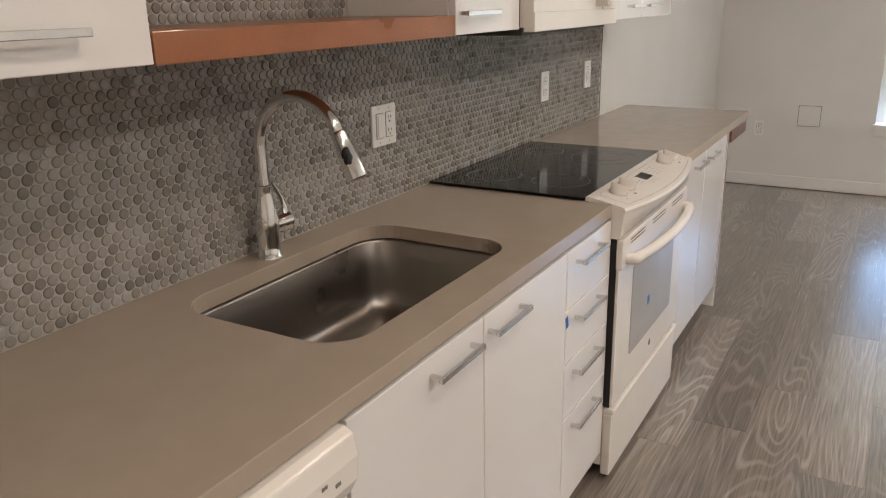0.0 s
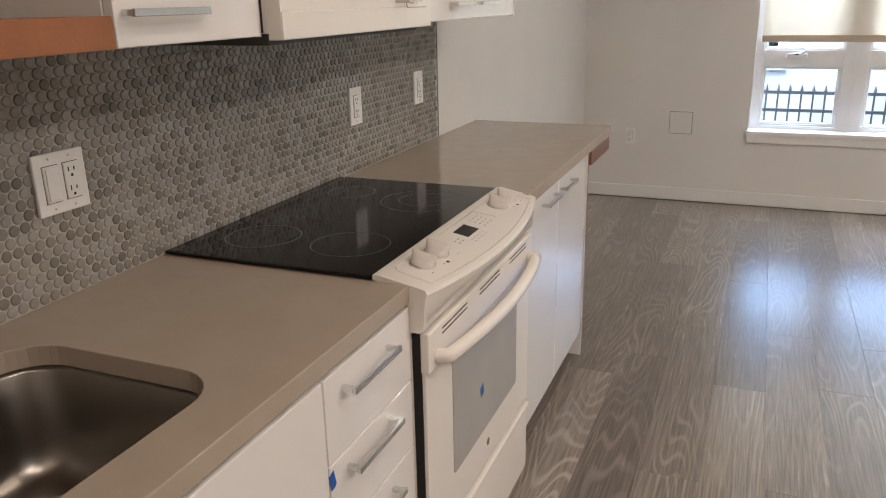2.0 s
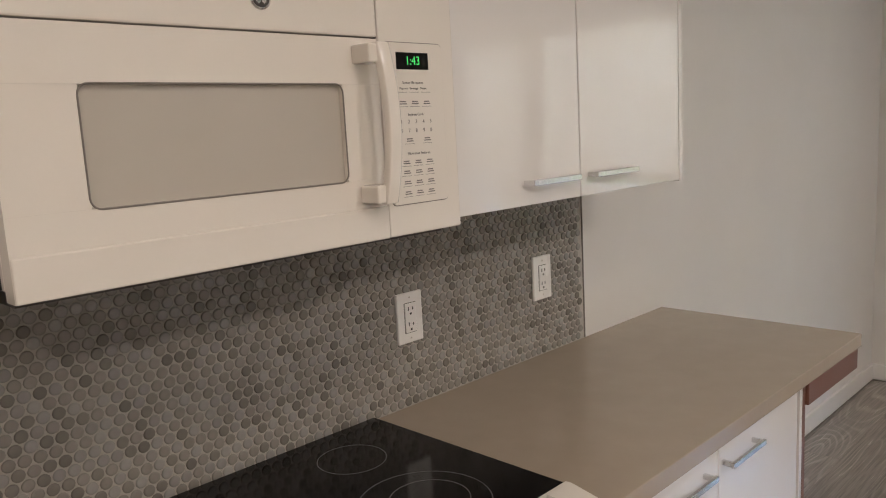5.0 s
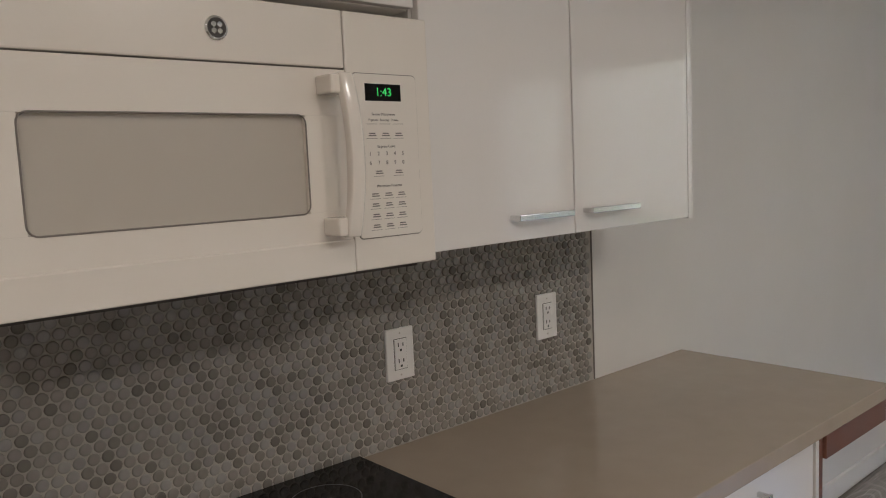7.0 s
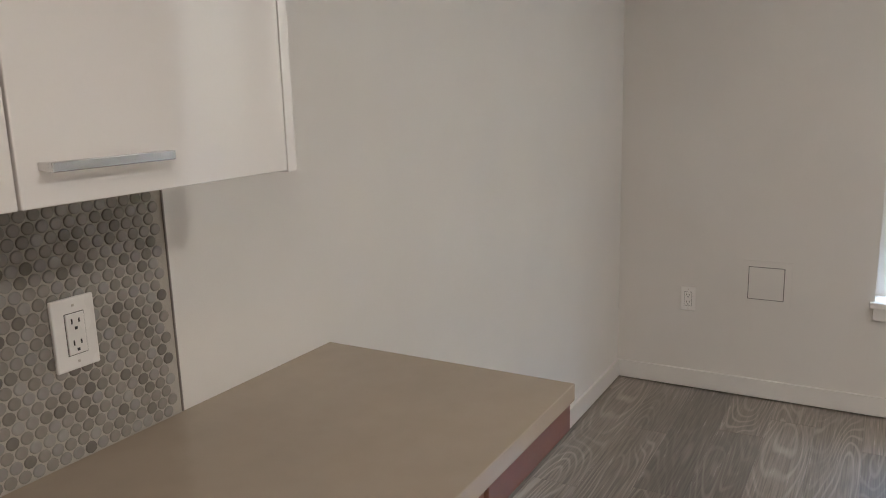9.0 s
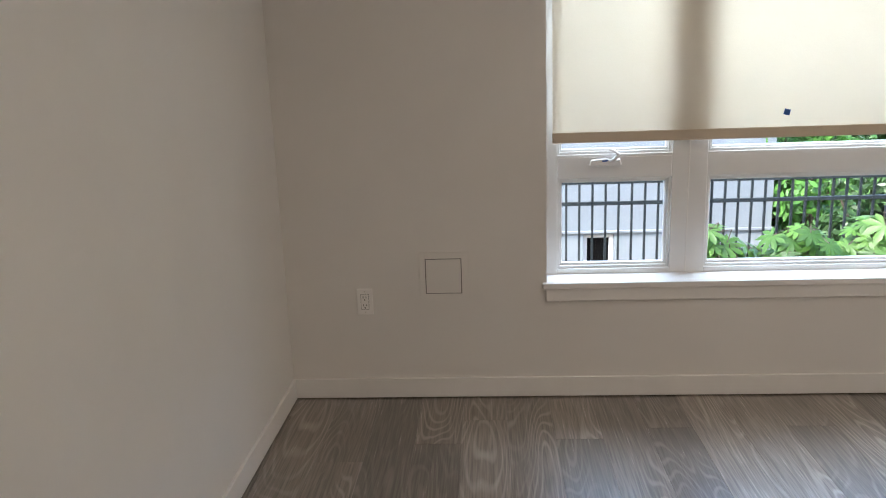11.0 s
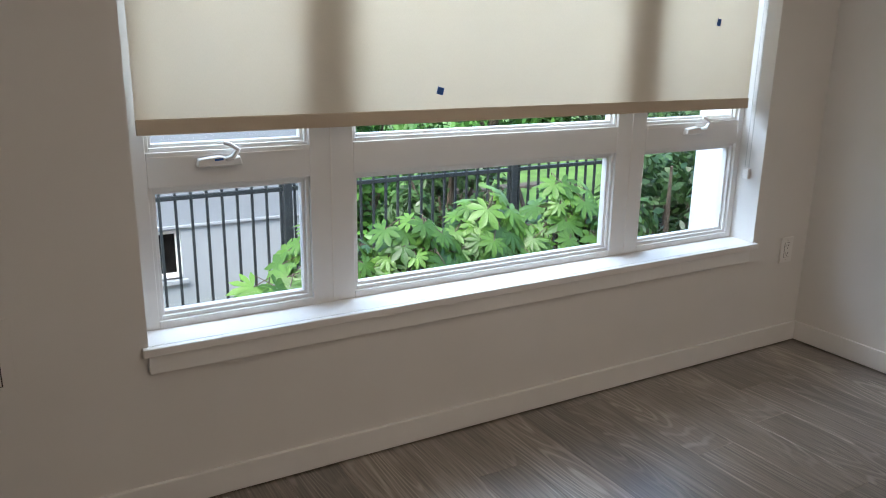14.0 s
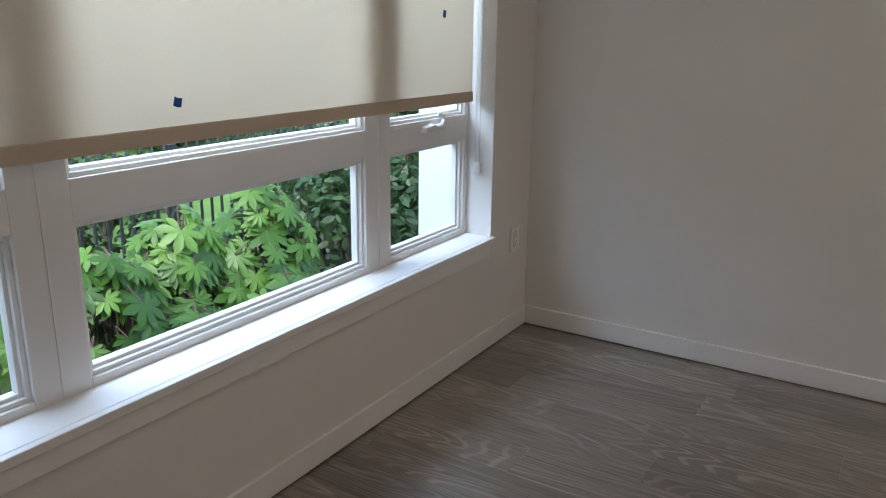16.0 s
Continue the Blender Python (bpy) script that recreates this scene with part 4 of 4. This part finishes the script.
bm.to_mesh(pick_me)
bm.free()
pick_me.materials.append(IRON)
for k in range(142):
    x = -5.65 + 0.1216 * k
    ob = new("picket", pick_me)
    ob.parent = fence
    ob.location = Vector((x, FY, 0.44)) - fence.location

# white neighbour building
bld = thing("neighbour_house", (-1.0, 15.2, G), "white stucco neighbouring building with small barred windows", "house")
BX = 3.70
W1 = (1.46, 1.83, -1.16, -0.62)
W2 = (0.05, 0.82, 0.46, 1.5)
W3 = (-3.2, -2.2, 0.4, 1.6)
wy0, wy1 = 15.0, 15.25
LED = -0.60
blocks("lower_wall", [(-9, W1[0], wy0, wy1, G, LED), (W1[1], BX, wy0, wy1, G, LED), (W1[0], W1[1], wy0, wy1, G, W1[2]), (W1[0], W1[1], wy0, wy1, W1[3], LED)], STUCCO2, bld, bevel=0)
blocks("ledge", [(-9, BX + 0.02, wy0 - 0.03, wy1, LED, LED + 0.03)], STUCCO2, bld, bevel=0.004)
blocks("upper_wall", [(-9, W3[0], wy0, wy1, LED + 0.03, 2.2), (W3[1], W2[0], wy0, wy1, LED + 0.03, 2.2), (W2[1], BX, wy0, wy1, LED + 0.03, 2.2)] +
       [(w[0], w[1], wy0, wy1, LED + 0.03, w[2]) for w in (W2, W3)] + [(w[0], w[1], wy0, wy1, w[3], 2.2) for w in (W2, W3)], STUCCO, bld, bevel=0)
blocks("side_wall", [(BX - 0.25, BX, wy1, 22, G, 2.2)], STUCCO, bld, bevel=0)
blocks("roof", [(-9.2, BX + 0.2, wy0 - 0.2, 22.2, 2.2, 2.4)], SHADOWGAP, bld, bevel=0.02)
for w in (W1, W2, W3):
    f = blocks("window", [(w[0], w[0] + 0.05, wy0 + 0.06, wy0 + 0.14, w[2], w[3]), (w[1] - 0.05, w[1], wy0 + 0.06, wy0 + 0.14, w[2], w[3]),
                (w[0] + 0.05, w[1] - 0.05, wy0 + 0.06, wy0 + 0.14, w[2], w[2] + 0.05), (w[0] + 0.05, w[1] - 0.05, wy0 + 0.06, wy0 + 0.14, w[3] - 0.05, w[3])], VINYL, bld, bevel=0.003)
    blocks("dark_pane", [(w[0] + 0.05, w[1] - 0.05, wy0 + 0.1, wy0 + 0.11, w[2] + 0.05, w[3] - 0.05)], BLACKGLASS, f, bevel=0)
    blocks("sill", [(w[0] - 0.04, w[1] + 0.04, wy0 - 0.05, wy0 + 0.06, w[2] - 0.05, w[2])], STUCCO2, f, bevel=0.006)

# ---- plants ----


def palmate(lobes=8, seed=1):
    """One hand-shaped leaf with drooping lobes, a unit across, stalk at the origin."""
    rng = random.Random(seed)
    bm = bmesh.new()
    mid = bm.verts.new((0, 0, 0))
    z = lambda r: 0.05 * r - 0.24 * r * r
    for k in range(lobes):
        a = radians(-128 + 256 * k / (lobes - 1))
        ln = (0.62 + 0.38 * math.cos(a * 0.62)) * rng.uniform(0.92, 1.06)
        da = radians(256 / (lobes - 1)) * 0.5

        def pt(r, off, lift=0.0):
            return bm.verts.new((r * math.sin(a + off), r * math.cos(a + off), z(r) + lift))
        l1, r1 = pt(0.42 * ln, -da), pt(0.42 * ln, da)
        c1 = pt(0.38 * ln, 0, -0.03)
        l2, r2 = pt(0.70 * ln, -da * 0.72), pt(0.70 * ln, da * 0.72)
        c2 = pt(0.68 * ln, 0, -0.035)
        tip = pt(1.0 * ln, rng.uniform(-0.05, 0.05))
        for f in ((mid, c1, l1), (mid, r1, c1), (l1, c1, c2, l2), (c1, r1, r2, c2), (l2, c2, tip), (c2, r2, tip)):
            bm.faces.new(f)
    me = bpy.data.meshes.new("leaf")
    bm.to_mesh(me)
    bm.free()
    me.materials.append(FATSIA)
    for f in me.polygons:
        f.use_smooth = True
    return me


LEAVES = [palmate(8, 1), palmate(9, 2), palmate(7, 3)]


def fatsia(x, y, height, spread, count, seed):
    rng = random.Random(seed)
    p = thing("fatsia_shrub", (x, y, G), "bright green fatsia shrub with large hand-shaped leaves", "shrub", "fatsia shrubs by the fence")
    bm = bmesh.new()
    for k in range(6):
        a = rng.uniform(0, math.tau)
        q = spread * rng.uniform(0.2, 0.55)
        tube(bm, [(x, y, G), (x + q * 0.4 * math.cos(a), y + q * 0.4 * math.sin(a), G + height * 0.45), (x + q * math.cos(a), y + q * math.sin(a), G + height * 0.86)], [0.018, 0.013, 0.006], 6)
    for k in range(int(count * 2.6)):
        a, c = rng.uniform(0, math.tau), rng.uniform(0.05, 1.0) ** 0.8
        el = math.acos(c)
        r = spread * rng.uniform(0.6, 1.08)
        pos = Vector((x + r * math.sin(el) * math.cos(a), y + 0.75 * r * math.sin(el) * math.sin(a), G + height * (0.62 + 0.38 * math.cos(el)) * rng.uniform(0.9, 1.03)))
        size = rng.uniform(0.09, 0.165)
        out = Vector((math.cos(a), math.sin(a), 0))
        nrm = (out * (0.25 + 0.75 * math.sin(el)) + Vector((rng.uniform(-.3, .3), -0.45, 1.0))).normalized()
        fwd = (out + Vector((rng.uniform(-.5, .5), rng.uniform(-.5, .5), -0.2)))
        fwd = (fwd - nrm * fwd.dot(nrm)).normalized()
        sd = fwd.cross(nrm)
        m = Matrix((sd, fwd, nrm)).transposed().to_4x4()
        ob = new("leaf", LEAVES[k % 3])
        ob.parent = p
        ob.matrix_basis = Matrix.Translation(pos - p.location) @ m @ Matrix.Scale(size, 4)
        tube(bm, [pos, pos - nrm * 0.03 - fwd * size * 0.8, Vector((x, y, G + height * 0.6)).lerp(pos, 0.55)], 0.0035, 5)
    finish("stems", bm, BARK, p)


FAT = ((1.36, 10.55, 1.62, 0.36, 34), (1.80, 10.7, 1.86, 0.42, 40), (2.30, 10.6, 1.88, 0.45, 44), (2.85, 10.7, 1.95, 0.48, 46), (3.40, 10.65, 1.97, 0.48, 46), (2.55, 10.25, 1.55, 0.4, 26), (3.2, 10.2, 1.6, 0.4, 24))
for i, (x, y, h, s, c) in enumerate(FAT):
    fatsia(x, y, h, s, c, 50 + i)


def bush(x, y, rx, ry, height, n, size, material, seed, label, base=0.0, category="bush"):
    """Branches with a crown of many small leaves in uneven clumps."""
    rng = random.Random(seed)
    p = thing("garden_bush", (x, y, G), label, category, "garden bushes")
    bm = bmesh.new()
    for k in range(9):
        a, q = rng.uniform(0, math.tau), rng.uniform(0.25, 0.8)
        e = Vector((x + rx * q * math.cos(a), y + ry * q * math.sin(a), G + height * rng.uniform(0.6, 0.95)))
        tube(bm, [(x, y, G), Vector((x, y, G)).lerp(e, 0.5) + Vector((0, 0, 0.1 * height)), e], [0.05, 0.03, 0.01], 6)
    finish("branches", bm, BARK, p)
    clumps = []
    for k in range(max(10, n // 70)):
        a, u = rng.uniform(0, math.tau), rng.random() ** 0.5
        clumps.append((x + rx * u * math.cos(a), y + ry * u * math.sin(a), G + base + (height - base) * rng.uniform(0.08, 1.0) * (1 - 0.35 * u * u), rng.uniform(0.18, 0.4) * min(rx, height * 0.5)))
    vs, fs = [], []
    for k in range(n):
        cx, cy, cz, cr = clumps[k % len(clumps)]
        d = Vector((rng.gauss(0, 1), rng.gauss(0, 1), rng.gauss(0, 0.8))).normalized()
        c = Vector((cx, cy, cz)) + d * cr * rng.uniform(0.6, 1.08)
        if c.z < G + 0.02:
            c.z = G + 0.02 + rng.random() * 0.2
        nrm = (d + Vector((rng.uniform(-.6, .6), rng.uniform(-.6, .6), 0.5))).normalized()
        u = nrm.orthogonal().normalized()
        u = (Matrix.Rotation(rng.uniform(0, math.tau), 3, nrm) @ u)
        v = nrm.cross(u)
        s = size * rng.uniform(0.6, 1.25)
        i = len(vs)
        vs += [c - u * s, c + v * s * 0.42 - u * s * 0.2, c + v * s * 0.34 + u * s * 0.45, c + u * s, c - v * s * 0.34 + u * s * 0.45, c - v * s * 0.42 - u * s * 0.2]
        fs += [(i, i + 1, i + 2, i + 3), (i, i + 3, i + 4, i + 5)]
    me = bpy.data.meshes.new("foliage")
    me.from_pydata(vs, [], fs)
    me.materials.append(material)
    ob = new("foliage", me)
    ob.parent = p
    ob.matrix_parent_inverse = Matrix.Translation(-p.location)
    tagged(ob, kind="stuff")


bush(4.5, 14.0, 0.7, 0.6, 2.0, 4500, 0.055, HEDGE, 1, "dark green leafy bush behind the fence")
bush(4.1, 15.6, 0.9, 0.7, 2.6, 4000, 0.07, IVY, 2, "bright green ivy-covered bush behind the fence")
bush(5.6, 10.9, 0.8, 0.9, 2.8, 8000, 0.06, HEDGE, 3, "dense dark green bush beside the pillar")
bush(4.45, 10.7, 0.55, 0.5, 2.3, 6000, 0.05, HEDGE, 4, "dense dark green bush beside the pillar")
bush(8.6, 11.6, 1.2, 1.0, 3.4, 7000, 0.075, HEDGE, 5, "tall dark green bush by the fence")
bush(9.4, 15.0, 0.9, 0.8, 2.3, 4000, 0.07, HEDGE, 6, "dark green bush behind the fence")
for i, (x, y, r, h, mt) in enumerate(((4.5, 24, 2.0, 3.2, IVY), (8.0, 25, 2.2, 3.4, HEDGE), (11.5, 24, 2.4, 3.6, IVY), (15, 23, 2.5, 4.2, HEDGE), (19, 22, 2.5, 4.5, HEDGE), (14, 17.5, 1.6, 3.2, HEDGE))):
    bush(x, y, r, 1.3, h, 5000, 0.13, mt, 20 + i, "green hedge bush at the back of the garden")

pt = thing("picnic_table", (7.6, 18.2, G), "dark weathered wooden picnic table on the lawn", "picnic table")
px, py = 7.6, 18.2
pieces("table_top", [(px - 0.9, px + 0.9, py - 0.38 + 0.155 * k, py - 0.245 + 0.155 * k, G + 0.71, G + 0.75) for k in range(5)], WEATHERED, pt, bevel=0.004)
pieces("bench_seat", [(px - 0.9, px + 0.9, py + s * 0.72 - 0.13, py + s * 0.72 + 0.13, G + 0.41, G + 0.45) for s in (-1, 1)], WEATHERED, pt, bevel=0.004)
bm = bmesh.new()
for xx in (px - 0.6, px + 0.6):
    for s in (-1, 1):
        tube(bm, [(xx, py + s * 0.62, G), (xx, py + s * 0.2, G + 0.71)], 0.045, 6)
    box(bm, xx - 0.02, xx + 0.02, py - 0.8, py + 0.8, G + 0.36, G + 0.41)
finish("trestle", bm, WEATHERED, pt)

# ---- floor boards ----
PW, PL = 0.186, 1.22
shared = {}


def board_mesh(w, ln):
    key = (round(w, 3), round(ln, 3))
    if key not in shared:
        bm = bmesh.new()
        b, h = 0.0009, 0.0011
        t = [(-w / 2, -ln / 2), (w / 2, -ln / 2), (w / 2, ln / 2), (-w / 2, ln / 2)]
        i = [(-w / 2 + b, -ln / 2 + b), (w / 2 - b, -ln / 2 + b), (w / 2 - b, ln / 2 - b), (-w / 2 + b, ln / 2 - b)]
        loft(bm, [[(x, y, -0.006) for x, y in t], [(x, y, -h) for x, y in t], [(x, y, 0) for x, y in i]])
        bmesh.ops.recalc_face_normals(bm, faces=bm.faces)
        me = bpy.data.meshes.new("floor_plank")
        bm.to_mesh(me)
        bm.free()
        me.materials.append(OAK)
        shared[key] = me
    return shared[key]


rng = random.Random(7)
x = -0.558 - PW
while x < RX:
    x1 = min(x + PW, RX)
    x0 = max(x, WX)
    y = Y0 - rng.uniform(0.0, PL)
    while y < WY:
        a, b = max(y, Y0), min(y + PL, WY)
        if b - a > 0.02 and x1 - x0 > 0.01:
            ob = new("floor_plank", board_mesh(x1 - x0, b - a))
            ob.parent = floor
            ob.location = ((x0 + x1) / 2, (a + b) / 2, 0)
        y += PL
    x += PW

# ---- penny tiles ----
back = thing("backsplash", (WX, 4.2, 0.9), "grey-taupe penny round tile backsplash with pale grout", "backsplash", kind="structure")
blocks("grout_bed", [(WX + 0.0002, WX + 0.0032, 2.03, 6.120, 0.9005, 1.369), (WX + 0.0002, WX + 0.0032, 3.2555, 4.1395, 1.369, 2.112)], GROUT, back, bevel=0)
blocks("edge_strip", [(WX + 0.0002, WX + 0.0065, 6.120, 6.1235, 0.9005, 1.369)], GASKET, back, bevel=0.0008)
blocks("sealant", [(WX + 0.0032, WX + 0.0055, 2.03, 4.512, 0.9005, 0.903), (WX + 0.0032, WX + 0.0055, 5.302, 6.12, 0.9005, 0.903)], GROUT, back, bevel=0.001)
D, TR, SEG = 0.0234, 0.0106, 12
RINGS = ((TR, 0.0030), (TR * 0.99, 0.0046), (TR * 0.93, 0.0056), (TR * 0.72, 0.0062))
bm = bmesh.new()
loft(bm, [[(h, r * math.cos(math.tau * k / SEG), r * math.sin(math.tau * k / SEG)) for k in range(SEG)] for r, h in RINGS], (False, True))
bmesh.ops.recalc_face_normals(bm, faces=bm.faces)
tile_me = bpy.data.meshes.new("tile")
bm.to_mesh(tile_me)
bm.free()
tile_me.materials.append(TILE)
for f in tile_me.polygons:
    f.use_smooth = True
spots = []
for zone in ((2.03, 6.12, 0.9025, 1.369), (3.2555, 4.1395, 1.417, 2.112)):
    j, z = 0, zone[2] + TR
    while z + TR * 0.2 < zone[3]:
        y = zone[0] + TR + (D / 2 if j % 2 else 0)
        while y + TR < zone[1] + 0.002:
            if zone[2] > 1.4 or z + TR < 1.372:
                spots.append((y, z))
            y += D
        z += D * 0.866
        j += 1
near = [s for s in spots if 5.48 < s[0] < 5.86 and s[1] > 0.94][:300]
chosen = set(near)
for y, z in near:
    ob = new("tile", tile_me)
    ob.parent = back
    ob.location = Vector((WX, y, z)) - back.location
vs, fs = [], []
rng = random.Random(3)
for y, z in spots:
    if (y, z) in chosen:
        continue
    i, dx = len(vs), rng.uniform(-0.0003, 0.0003)
    ty, tz = rng.uniform(-0.03, 0.03), rng.uniform(-0.03, 0.03)
    for r, h in RINGS:
        for k in range(SEG):
            u, v = r * math.cos(math.tau * k / SEG), r * math.sin(math.tau * k / SEG)
            vs.append((WX + h + dx + (u * ty + v * tz if h > 0.004 else 0), y + u, z + v))
    for q in range(len(RINGS) - 1):
        for k in range(SEG):
            k2 = (k + 1) % SEG
            fs.append((i + q * SEG + k, i + q * SEG + k2, i + (q + 1) * SEG + k2, i + (q + 1) * SEG + k))
    fs.append(tuple(i + (len(RINGS) - 1) * SEG + k for k in range(SEG)))
me = bpy.data.meshes.new("tiles")
me.from_pydata(vs, [], fs)
me.materials.append(TILE)
for f in me.polygons:
    f.use_smooth = True
ob = new("tiles", me)
ob.parent = back
ob.matrix_parent_inverse = Matrix.Translation(-back.location)
tagged(ob, kind="stuff")
